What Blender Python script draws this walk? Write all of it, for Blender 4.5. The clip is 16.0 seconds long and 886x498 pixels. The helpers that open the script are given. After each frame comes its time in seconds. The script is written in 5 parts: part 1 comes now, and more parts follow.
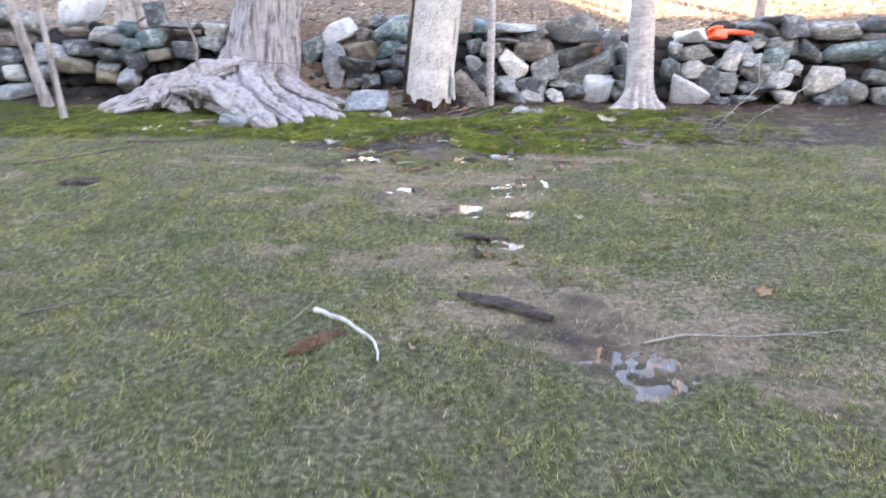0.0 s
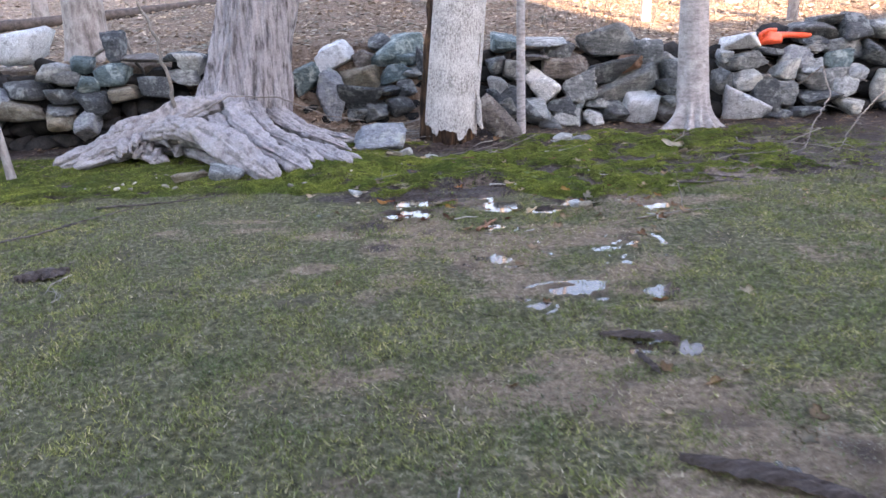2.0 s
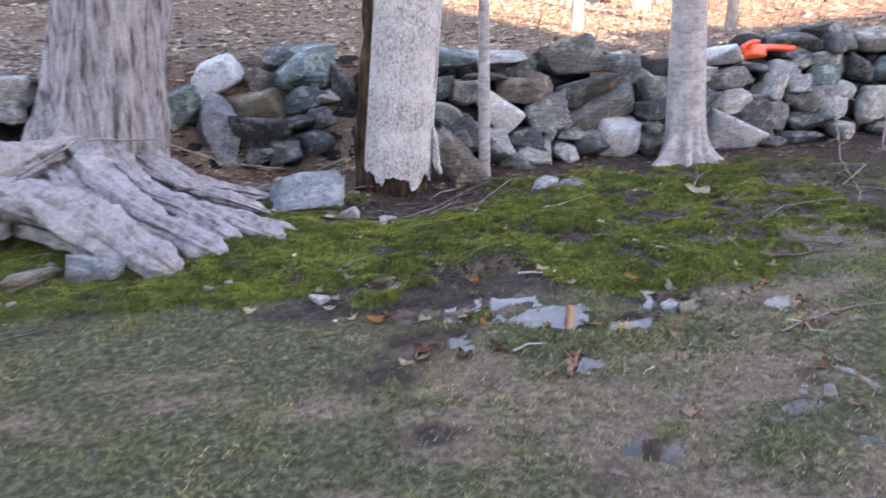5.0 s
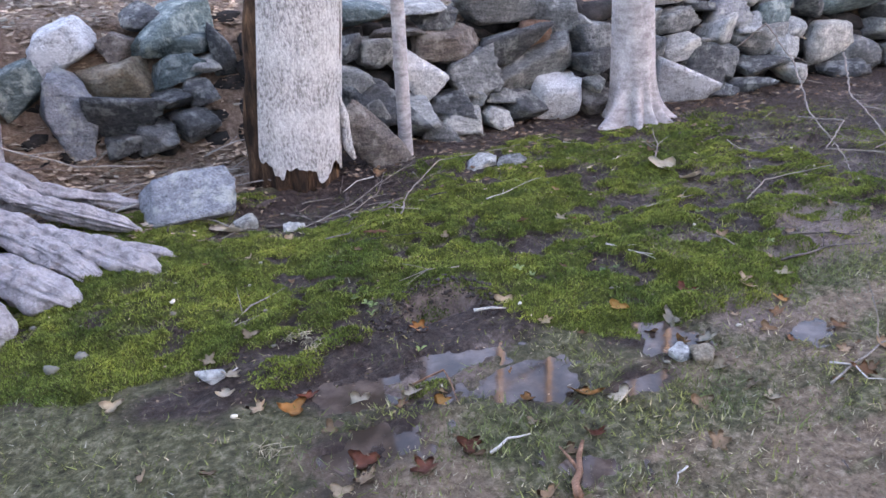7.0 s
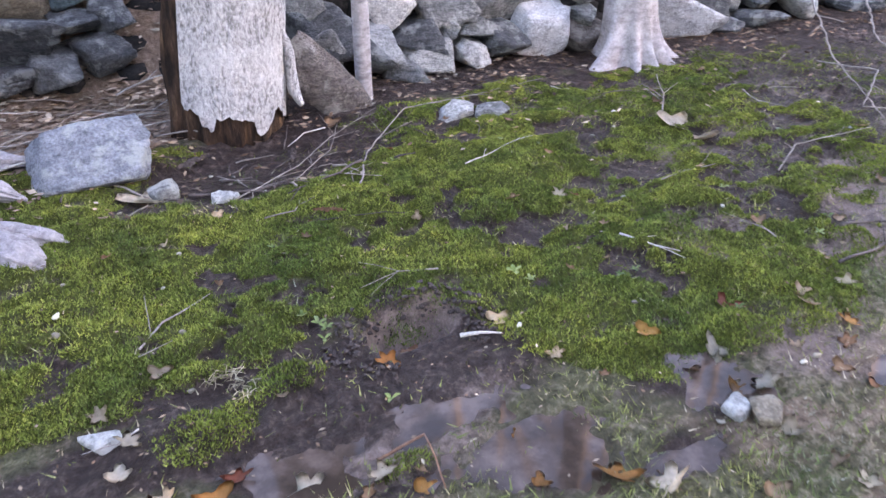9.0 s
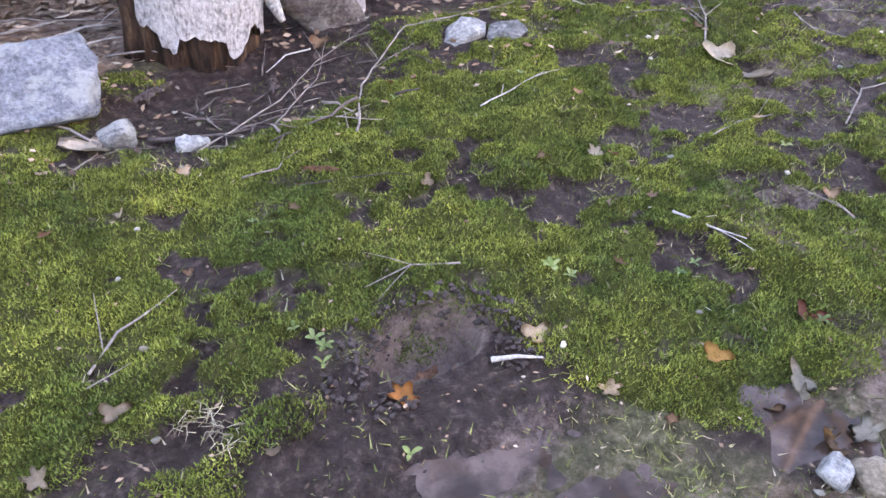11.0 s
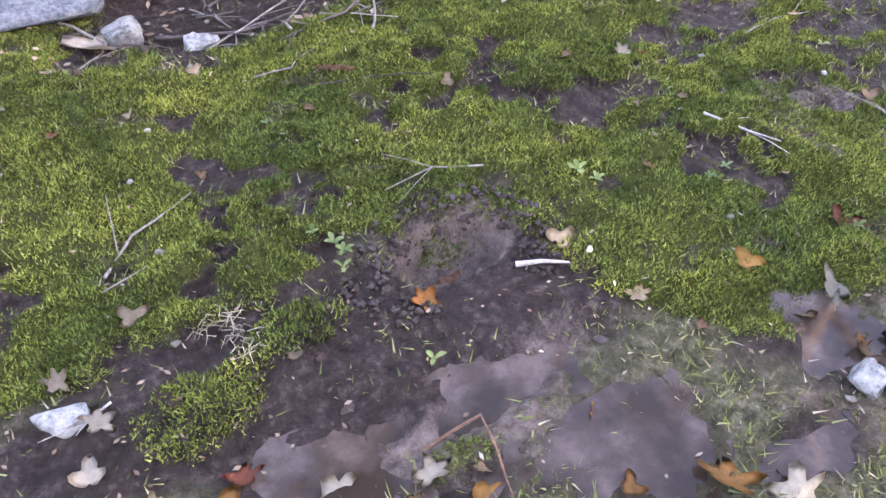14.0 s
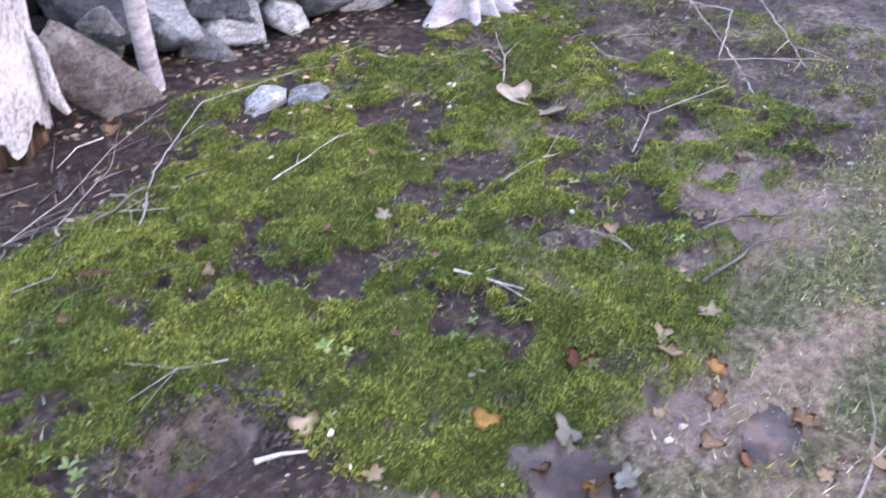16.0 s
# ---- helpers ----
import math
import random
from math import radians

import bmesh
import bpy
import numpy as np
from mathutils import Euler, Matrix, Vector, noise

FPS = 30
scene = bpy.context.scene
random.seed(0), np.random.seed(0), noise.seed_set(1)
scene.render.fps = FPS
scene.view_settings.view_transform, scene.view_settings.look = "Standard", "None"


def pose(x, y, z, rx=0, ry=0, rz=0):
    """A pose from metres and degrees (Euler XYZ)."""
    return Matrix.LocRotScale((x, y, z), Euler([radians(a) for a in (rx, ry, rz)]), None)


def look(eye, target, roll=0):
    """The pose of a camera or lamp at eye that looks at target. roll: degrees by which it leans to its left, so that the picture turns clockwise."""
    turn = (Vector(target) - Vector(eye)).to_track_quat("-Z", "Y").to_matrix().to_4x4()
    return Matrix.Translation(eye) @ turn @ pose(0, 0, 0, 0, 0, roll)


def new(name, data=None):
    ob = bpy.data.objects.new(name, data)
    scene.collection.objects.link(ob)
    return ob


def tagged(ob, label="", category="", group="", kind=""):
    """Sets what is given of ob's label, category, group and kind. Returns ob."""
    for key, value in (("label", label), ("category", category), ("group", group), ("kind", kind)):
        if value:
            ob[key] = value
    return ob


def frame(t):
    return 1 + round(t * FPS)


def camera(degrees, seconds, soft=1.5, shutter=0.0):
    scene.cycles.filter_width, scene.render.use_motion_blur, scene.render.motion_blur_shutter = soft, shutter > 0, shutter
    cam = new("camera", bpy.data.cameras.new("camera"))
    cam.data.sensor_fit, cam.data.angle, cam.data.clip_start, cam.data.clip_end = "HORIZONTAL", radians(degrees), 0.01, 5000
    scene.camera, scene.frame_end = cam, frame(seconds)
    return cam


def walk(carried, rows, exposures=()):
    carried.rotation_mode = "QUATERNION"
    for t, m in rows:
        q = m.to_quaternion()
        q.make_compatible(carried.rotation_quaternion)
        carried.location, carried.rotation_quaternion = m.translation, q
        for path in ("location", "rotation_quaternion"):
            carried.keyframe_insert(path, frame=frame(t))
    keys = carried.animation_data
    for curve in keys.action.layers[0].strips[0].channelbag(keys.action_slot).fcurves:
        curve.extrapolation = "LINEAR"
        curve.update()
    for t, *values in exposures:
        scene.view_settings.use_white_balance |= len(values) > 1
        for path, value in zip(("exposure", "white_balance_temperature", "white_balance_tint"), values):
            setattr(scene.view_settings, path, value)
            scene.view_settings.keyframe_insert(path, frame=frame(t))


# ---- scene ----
cam = camera(58.0, 16.0, soft=1.5, shutter=0.35)
PATH = [
    (0, (0.146, -0.574, 1.648), (0.132, 1.313, 0.986), 0.3),
    (0.5, (-0.095, -0.195, 1.658), (0.05, 1.707, 1.057), -0.3),
    (1, (-0.278, 0.177, 1.604), (-0.147, 2.076, 0.988), -1.5),
    (1.5, (-0.51, 0.625, 1.598), (-0.399, 2.508, 0.934), -2.5),
    (2, (-0.691, 1.054, 1.551), (-0.592, 2.952, 0.928), -2.2),
    (2.5, (-0.893, 1.477, 1.572), (-0.72, 3.358, 0.913), -0.9),
    (3, (-1.056, 1.952, 1.548), (-0.899, 3.839, 0.904), -2.4),
    (3.5, (-1.249, 2.326, 1.569), (-1.047, 4.22, 0.958), -0.4),
    (4, (-1.471, 2.698, 1.525), (-1.082, 4.552, 0.886), -1.2),
    (4.5, (-1.53, 3.067, 1.502), (-1.118, 4.915, 0.859), -1.9),
    (5, (-1.487, 3.443, 1.534), (-0.965, 5.269, 0.907), -1.3),
    (5.2, (-1.479, 3.586, 1.517), (-0.883, 5.394, 0.903), -0.5),
    (7.3, (-1.217, 4.703, 1.592), (-0.492, 6.365, 0.748), -2.4),
    (7.5, (-1.227, 4.779, 1.586), (-0.469, 6.409, 0.71), -1.3),
    (8, (-1.241, 4.94, 1.57), (-0.397, 6.511, 0.667), 0.3),
    (8.5, (-1.131, 5.117, 1.545), (-0.243, 6.642, 0.605), 1.2),
    (9, (-0.954, 5.435, 1.519), (-0.169, 6.992, 0.539), -0.3),
    (9.2, (-0.911, 5.513, 1.522), (-0.132, 7.065, 0.53), 0.7),
    (11.3, (-0.802, 6.095, 1.517), (-0.022, 7.458, 0.278), 2.7),
    (11.5, (-0.803, 6.095, 1.521), (-0.006, 7.459, 0.294), 3.2),
    (12, (-0.808, 6.099, 1.526), (-0.003, 7.468, 0.31), 3.1),
    (12.5, (-0.805, 6.094, 1.493), (-0.045, 7.446, 0.231), 2.0),
    (13, (-0.805, 6.107, 1.461), (-0.083, 7.39, 0.107), 2.2),
    (13.5, (-0.804, 6.12, 1.455), (-0.1, 7.379, 0.07), 2.0),
    (14, (-0.814, 6.125, 1.452), (-0.12, 7.377, 0.056), 2.3),
    (14.5, (-0.799, 6.106, 1.497), (-0.071, 7.362, 0.12), 2.9),
    (15, (-0.777, 6.08, 1.565), (0.033, 7.344, 0.244), 4.5),
    (15.5, (-0.65, 5.998, 1.611), (0.276, 7.252, 0.358), 3.0),
    (16, (-0.353, 5.926, 1.642), (0.6, 7.229, 0.461), -1.2),
]
walk(cam, [(t, look(eye, target, roll)) for t, eye, target, roll in PATH],
     exposures=[(0.0, 4.0, 7600, 28), (0.5, 3.8, 7600, 29), (1.0, 3.55, 7500, 30), (5.2, 3.40, 7300, 32), (8.0, 3.75, 7300, 35), (12.0, 4.16, 7500, 40), (14.0, 4.22, 7500, 41), (16.0, 4.3, 7200, 40)])

# ---- world, sun, exposure ----
SUN_ELEV, SUN_AZ = 15.0, -21.0
sun = new("sun", bpy.data.lights.new("sun", "SUN"))
sun.data.energy, sun.data.angle, sun.data.color = 5.0, radians(0.5), (1.0, 0.80, 0.58)
sun_way = Vector((math.sin(radians(SUN_AZ)) * math.cos(radians(SUN_ELEV)), math.cos(radians(SUN_AZ)) * math.cos(radians(SUN_ELEV)), -math.sin(radians(SUN_ELEV))))
sun.rotation_euler = sun_way.to_track_quat("-Z", "Y").to_euler()
tagged(sun, "low warm sun", "sun", kind="structure")
world = bpy.data.worlds.new("sky")
scene.world = world
world.use_nodes = True
sky = world.node_tree.nodes.new("ShaderNodeTexSky")
sky.sky_type, sky.sun_disc = "NISHITA", False
sky.sun_elevation, sky.sun_rotation = radians(SUN_ELEV), radians(180 + SUN_AZ)
world.node_tree.nodes["Background"].inputs["Strength"].default_value = 0.13
world.node_tree.links.new(sky.outputs[0], world.node_tree.nodes["Background"].inputs["Color"])


# ---- noise on arrays ----
def lattice(ix, iy, seed):
    h = (ix.astype(np.int64) * 374761393 + iy.astype(np.int64) * 668265263 + seed * 974634541) & 0xFFFFFFFF
    h = ((h ^ (h >> 13)) * 1274126177) & 0xFFFFFFFF
    return ((h ^ (h >> 16)) & 0xFFFF) / 65535.0


def vnoise(x, y, seed=0):
    """Smooth noise from 0 to 1."""
    x, y = np.asarray(x, float), np.asarray(y, float)
    ix, iy = np.floor(x), np.floor(y)
    fx, fy = x - ix, y - iy
    fx, fy = fx * fx * (3 - 2 * fx), fy * fy * (3 - 2 * fy)
    a, b = lattice(ix, iy, seed), lattice(ix + 1, iy, seed)
    c, d = lattice(ix, iy + 1, seed), lattice(ix + 1, iy + 1, seed)
    return (a * (1 - fx) + b * fx) * (1 - fy) + (c * (1 - fx) + d * fx) * fy


def fbm(x, y, seed=0, octaves=4):
    total, amp, norm = 0.0, 1.0, 0.0
    for k in range(octaves):
        total = total + amp * vnoise(np.asarray(x) * 2 ** k, np.asarray(y) * 2 ** k, seed + k * 17)
        norm += amp
        amp *= 0.5
    return total / norm


def smooth(a, b, v):
    k = np.clip((np.asarray(v, float) - a) / (b - a), 0, 1)
    return k * k * (3 - 2 * k)


def blob(x, y, cx, cy, rx, ry):
    return np.exp(-(((x - cx) / rx) ** 2 + ((y - cy) / ry) ** 2))


# ---- the lie of the land ----
# where water stands: centre, radii and how firmly
WET = [(0.02, 6.74, 0.17, 0.20, 1.15), (-0.28, 7.00, 0.34, 0.075, 1.1), (-0.60, 6.96, 0.17, 0.13, 1.1), (-0.62, 6.66, 0.17, 0.12, 0.95),
       (0.33, 6.55, 0.16, 0.07, 1.0), (0.64, 6.76, 0.13, 0.16, 1.0), (1.13, 6.56, 0.12, 0.07, 1.0), (-0.05, 6.25, 0.10, 0.12, 0.9), (-0.30, 6.80, 0.20, 0.07, 0.85),
       (1.00, 2.64, 0.26, 0.16, 0.95), (1.06, 2.38, 0.24, 0.12, 0.95), (0.57, 3.26, 0.15, 0.09, 0.85), (0.45, 4.28, 0.22, 0.20, 0.9), (0.67, 4.92, 0.24, 0.16, 0.9),
       (0.55, 5.76, 0.26, 0.20, 0.95), (0.60, 5.48, 0.22, 0.13, 0.85), (0.19, 4.98, 0.20, 0.10, 0.85), (-0.12, 4.78, 0.13, 0.07, 0.85), (-0.13, 5.56, 0.16, 0.10, 0.85)]
WATER_LEVEL = -0.012


def wetness(x, y):
    w = 0.0
    for cx, cy, rx, ry, k in WET:
        w = np.maximum(w, k * blob(x, y, cx, cy, rx * 1.22, ry * 1.22))
    return w


def wall_face(x, z):
    """Where the face of the dry-stone wall stands: it leans back, and has slumped between the two big trees."""
    slump = smooth(-2.3, -1.9, x) * (1 - smooth(-0.25, 0.25, x))
    left = 1 - smooth(-2.6, -2.0, x)
    return 9.82 + 0.5 * z + slump * (0.23 + 0.45 * z) - left * (0.07 + 0.1 * z)


EDGE_X = (-4.6, -2.5, -1.6, -1.2, -0.9, -0.6, -0.3, 0.08, 0.16, 0.3, 0.6, 1.0, 1.4, 1.8, 2.5, 4.0)
EDGE_Y = (7.40, 7.50, 7.38, 7.34, 7.42, 7.42, 7.44, 7.46, 7.10, 6.84, 6.76, 6.86, 6.88, 7.10, 7.20, 7.40)


def pit(x, y):
    """Bare black soil round the pale tree's foot."""
    return np.clip(1.6 * (blob(x, y, -0.35, 8.90, 0.42, 0.26) + blob(x, y, 0.15, 9.10, 0.50, 0.26)) - 0.25 + 0.5 * (fbm(x * 5, y * 5, 37) - 0.5), 0, 1)


def moss_band(x, y):
    edge = np.interp(x, EDGE_X, EDGE_Y) + 0.30 * (fbm(x * 3.2, y * 3.2, 5) - 0.5)
    return smooth(edge - 0.06, edge + 0.10, y) * (1 - smooth(9.15, 9.6, y + 0.5 * (fbm(x * 2, y * 2, 9) - 0.5))) * (1 - pit(x, y))


def moss_mask(x, y):
    right = smooth(0.5, 1.2, x)
    field = 0.62 * fbm(x * 3.6 + 7, y * 4.6, 23) + 0.38 * fbm(x * 10, y * 13, 24, 3)
    bare = smooth(0.60 - 0.115 * right, 0.69 - 0.10 * right, field + 0.06 * right * blob(x, y, 2.2, 7.55, 0.6, 0.35))
    spots = smooth(0.60, 0.72, fbm(x * 7 + 3, y * 9, 26, 3))
    m = moss_band(x, y) * (1 - 0.97 * bare) * (1 - 0.6 * spots) * (1 - 0.75 * smooth(2.9, 4.4, x))
    tufts = np.clip(1.7 * (blob(x, y, -0.80, 7.20, 0.15, 0.11) + blob(x, y, -0.52, 7.32, 0.13, 0.08) + blob(x, y, 1.15, 7.15, 0.25, 0.2) + 0.8 * blob(x, y, -0.35, 6.86, 0.10, 0.06)) - 0.35 + 0.4 * (fbm(x * 12, y * 12, 28) - 0.5), 0, 1)
    return np.maximum(m, tufts)


def mud_mask(x, y):
    m = 1.5 * pit(x, y) + blob(x, y, 0.25, 9.29, 0.55, 0.35) + 1.1 * blob(x, y, -0.12, 7.25, 0.34, 0.24)
    m = m + 1.2 * blob(x, y, -1.02, 7.20, 0.34, 0.12) + 1.2 * blob(x, y, -0.72, 7.32, 0.34, 0.12) + 1.1 * blob(x, y, 3.1, 7.9, 0.8, 0.6) + 0.9 * blob(x, y, -0.45, 7.15, 0.4, 0.14) + 1.6 * blob(x, y, 4.28, 9.04, 1.7, 0.7) + 0.3 * blob(x, y, -0.6, 6.75, 0.3, 0.2)
    m = m + smooth(9.35, 9.75, y) * (1 - smooth(10.3, 10.6, y)) * 1.4
    m = m + 0.9 * blob(x, y, -0.95, 6.40, 0.22, 0.16) + 0.8 * blob(x, y, -0.85, 5.88, 0.16, 0.10) + 0.2 * blob(x, y, 0.8, 3.2, 0.5, 0.5)
    m = m + 0.32 * smooth(0.55, 0.70, fbm(x * 2.4 + 3, y * 2.4, 77)) * (y < 8) + 0.6 * wetness(x, y) * (0.35 + 0.65 * (y > 6.3))
    m = m + 1.1 * moss_band(x, y) * np.clip(1 - 1.4 * moss_mask(x, y), 0, 1)
    return np.clip(m * (0.25 + 1.4 * fbm(x * 6, y * 6, 31)), 0, 1)


def bare_mask(x, y):
    """Tan thatch and bare sandy earth in the lawn."""
    m = 0.50 * smooth(0.42, 0.72, fbm(x * 1.7, y * 1.7, 41))
    for cx, cy, rx, ry, k in ((0.17, 5.06, 0.4, 0.2, 1.0), (-0.1, 5.74, 0.35, 0.22, 1.1), (0.3, 5.95, 0.5, 0.25, 1.2), (0.6, 3.2, 0.5, 0.4, 0.9), (0.3, 3.85, 0.4, 0.3, 0.8), (-0.38, 3.85, 0.3, 0.2, 0.7),
                             (1.25, 2.85, 0.6, 0.4, 0.9), (-1.15, 6.24, 0.25, 0.12, 1.0), (-1.25, 5.53, 0.2, 0.12, 0.8), (1.6, 6.62, 0.3, 0.12, 0.8), (0.62, 6.04, 0.3, 0.12, 0.6), (2.3, 7.2, 0.4, 0.2, 0.8)):
        m = m + k * blob(x, y, cx, cy, rx, ry)
    for cx, cy, rx, ry in ((1.6, 4.75, 0.8, 0.5), (0.36, 5.46, 0.3, 0.16), (-2.0, 4.6, 1.0, 1.4)):
        m = m * (1 - 0.85 * blob(x, y, cx, cy, rx, ry))
    return np.clip(m * (0.0 + 1.0 * fbm(x * 6, y * 6, 47) + 1.1 * smooth(0.45, 0.62, fbm(x * 4, y * 9, 49))), 0, 1) * (1 - moss_band(x, y)) * (1 - smooth(6.6, 6.85, y) * (1 - smooth(0.9, 1.3, x)))


def litter_mask(x, y):
    slump = smooth(-2.2, -1.6, x) * (1 - smooth(-0.5, -0.2, x))
    return smooth(10.2, 10.5, y + 1.0 * slump + 0.4 * (fbm(x * 3, y * 3, 61) - 0.5))


def clay_mask(x, y):
    """Wet grey-brown clay in the mud hole and along the pool."""
    m = 3.5 * blob(x, y, -0.07, 7.41, 0.12, 0.07) + 0.9 * blob(x, y, 2.15, 7.5, 0.3, 0.25) + 0.4 * smooth(0.56, 0.66, fbm(x * 3, y * 4, 59)) * smooth(0.7, 1.2, x) * moss_band(x, y)
    m = m + 0.45 * blob(x, y, -0.02, 7.05, 0.25, 0.10) + 0.7 * blob(x, y, -0.35, 6.9, 0.3, 0.1) + 0.8 * blob(x, y, 1.9, 7.1, 0.5, 0.2) + 0.7 * blob(x, y, 1.05, 6.75, 0.3, 0.2)
    return np.clip(m * (0.2 + 1.5 * fbm(x * 7, y * 7, 53)), 0, 1)


def land(x, y):
    x, y = np.asarray(x, float), np.asarray(y, float)
    near = 1 - smooth(14, 30, np.abs(x) + np.abs(y - 5))
    z = near * (0.05 * (fbm(x * 0.7, y * 0.7, 1) - 0.5) + 0.03 * (fbm(x * 3, y * 3, 2) - 0.5) + 0.014 * (fbm(x * 14, y * 14, 3, 2) - 0.5))
    z = z + moss_mask(x, y) * (0.022 + 0.09 * (fbm(x * 3.5, y * 3.5, 12) - 0.45) + 0.045 * (fbm(x * 11, y * 11, 13, 2) - 0.5))
    w = wetness(x, y)
    bed = WATER_LEVEL + 0.030 * (0.66 + 0.12 * (y < 6.2) - w) + 0.048 * (fbm(x * 8, y * 11, 19, 3) - 0.5) + 0.018 * (fbm(x * 30, y * 34, 29, 2) - 0.5)
    z = z + (bed - z) * smooth(0.10, 0.45, w) * near
    d = np.sqrt(((x + 0.09) / 0.17) ** 2 + ((y - 7.40) / 0.115) ** 2) + 0.5 * (fbm(x * 9, y * 9, 33, 3) - 0.5)
    z = z - 0.11 * (1 - smooth(0.72, 0.98, d)) + 0.045 * blob(x, y, 0.03, 7.58, 0.16, 0.07) + 0.03 * blob(x, y, -0.30, 7.45, 0.06, 0.12) - 0.05 * pit(x, y)
    z = z + 0.03 * mud_mask(x, y) * (fbm(x * 16, y * 16, 35, 3) - 0.5) * (y < 10)
    slump = smooth(-2.3, -1.9, x) * (1 - smooth(-0.25, 0.25, x))
    start, end = 10.12 - 0.02 * slump, 10.55 + 0.65 * slump
    z = z + (0.80 + 0.05 * slump) * smooth(start, end, y)
    z = z + 0.042 * np.clip(y - 11.0, 0, 600) + 0.12 * np.clip(fbm(x * 0.25, y * 0.25, 71) - 0.35, 0, 1) * smooth(11, 16, y)
    z = z + 0.50 * blob(x, y, -1.2, 16.0, 4.5, 3.5) + 0.30 * smooth(5.0, 8.0, x) * smooth(10.2, 10.8, y)
    return z


# ---- materials ----
def nodes_of(name):
    m = bpy.data.materials.new(name)
    m.use_nodes = True
    nt = m.node_tree
    return m, nt, nt.nodes["Principled BSDF"]


def nd(nt, kind, **values):
    n = nt.nodes.new(kind)
    for key, v in values.items():
        n.inputs[key.replace("_", " ")].default_value = v
    return n


def ramp(nt, fac, stops):
    r = nt.nodes.new("ShaderNodeValToRGB")
    el = r.color_ramp.elements
    while len(el) < len(stops):
        el.new(0.5)
    for e, (p, c) in zip(el, stops):
        e.position, e.color = p, (*c, 1)
    nt.links.new(fac, r.inputs["Fac"])
    return r.outputs["Color"]


def blend(nt, fac, a, b, how="MIX"):
    n = nt.nodes.new("ShaderNodeMix")
    n.data_type, n.blend_type = "RGBA", how
    for sock, v in ((n.inputs[0], fac), (n.inputs[6], a), (n.inputs[7], b)):
        if isinstance(v, (float, int)):
            sock.default_value = v
        elif isinstance(v, tuple):
            sock.default_value = (*v, 1)
        else:
            nt.links.new(v, sock)
    return n.outputs[2]


def noise_of(nt, coord, scale, detail=5.0, rough=0.6):
    n = nd(nt, "ShaderNodeTexNoise", Scale=scale, Detail=detail, Roughness=rough)
    nt.links.new(coord, n.inputs["Vector"])
    return n.outputs["Fac"]


def relief(nt, bsdf, height, strength, distance):
    b = nd(nt, "ShaderNodeBump", Strength=strength, Distance=distance)
    nt.links.new(height, b.inputs["Height"])
    nt.links.new(b.outputs["Normal"], bsdf.inputs["Normal"])


def place_coord(nt, stretch=(1, 1, 1), own=False):
    """World place, stretched; own: shifted by each object's random number."""
    g = nt.nodes.new("ShaderNodeNewGeometry")
    m = nt.nodes.new("ShaderNodeMapping")
    m.inputs["Scale"].default_value = stretch
    nt.links.new(g.outputs["Position"], m.inputs["Vector"])
    if own:
        o = nt.nodes.new("ShaderNodeObjectInfo")
        mul = nt.nodes.new("ShaderNodeVectorMath")
        mul.operation = "SCALE"
        mul.inputs[0].default_value = (7.0, 13.0, 19.0)
        nt.links.new(o.outputs["Random"], mul.inputs["Scale"])
        nt.links.new(mul.outputs[0], m.inputs["Location"])
    return m.outputs["Vector"]


def grainy(name, stops, scale, fine, rough=0.85, bump=0.6, depth=0.01, stretch=(1, 1, 1), own=False, spot=None):
    """A rough natural surface: broad colour, fine grain, relief, and spots of another colour."""
    m, nt, bsdf = nodes_of(name)
    c = place_coord(nt, stretch, own)
    broad, grain = noise_of(nt, c, scale), noise_of(nt, c, fine, 8.0, 0.7)
    col = ramp(nt, broad, stops)
    col = blend(nt, 0.75, col, ramp(nt, grain, [(0.3, (0.35, 0.35, 0.35)), (0.7, (1.35, 1.35, 1.35))]), "MULTIPLY")
    if spot:
        colour, size, lo, hi = spot
        s = nd(nt, "ShaderNodeTexNoise", Scale=size, Detail=6.0, Roughness=0.65)
        nt.links.new(c, s.inputs["Vector"])
        col = blend(nt, ramp(nt, s.outputs["Fac"], [(lo, (0, 0, 0)), (hi, (1, 1, 1))]), col, colour)
    nt.links.new(col, bsdf.inputs["Base Color"])
    bsdf.inputs["Roughness"].default_value = rough
    bsdf.inputs["Specular IOR Level"].default_value = 0.5 if rough < 0.6 else 0.15
    mixh = nt.nodes.new("ShaderNodeMath")
    mixh.operation = "MULTIPLY_ADD"
    mixh.inputs[1].default_value = 0.5
    nt.links.new(grain, mixh.inputs[0])
    nt.links.new(broad, mixh.inputs[2])
    relief(nt, bsdf, mixh.outputs[0], bump, depth)
    return m


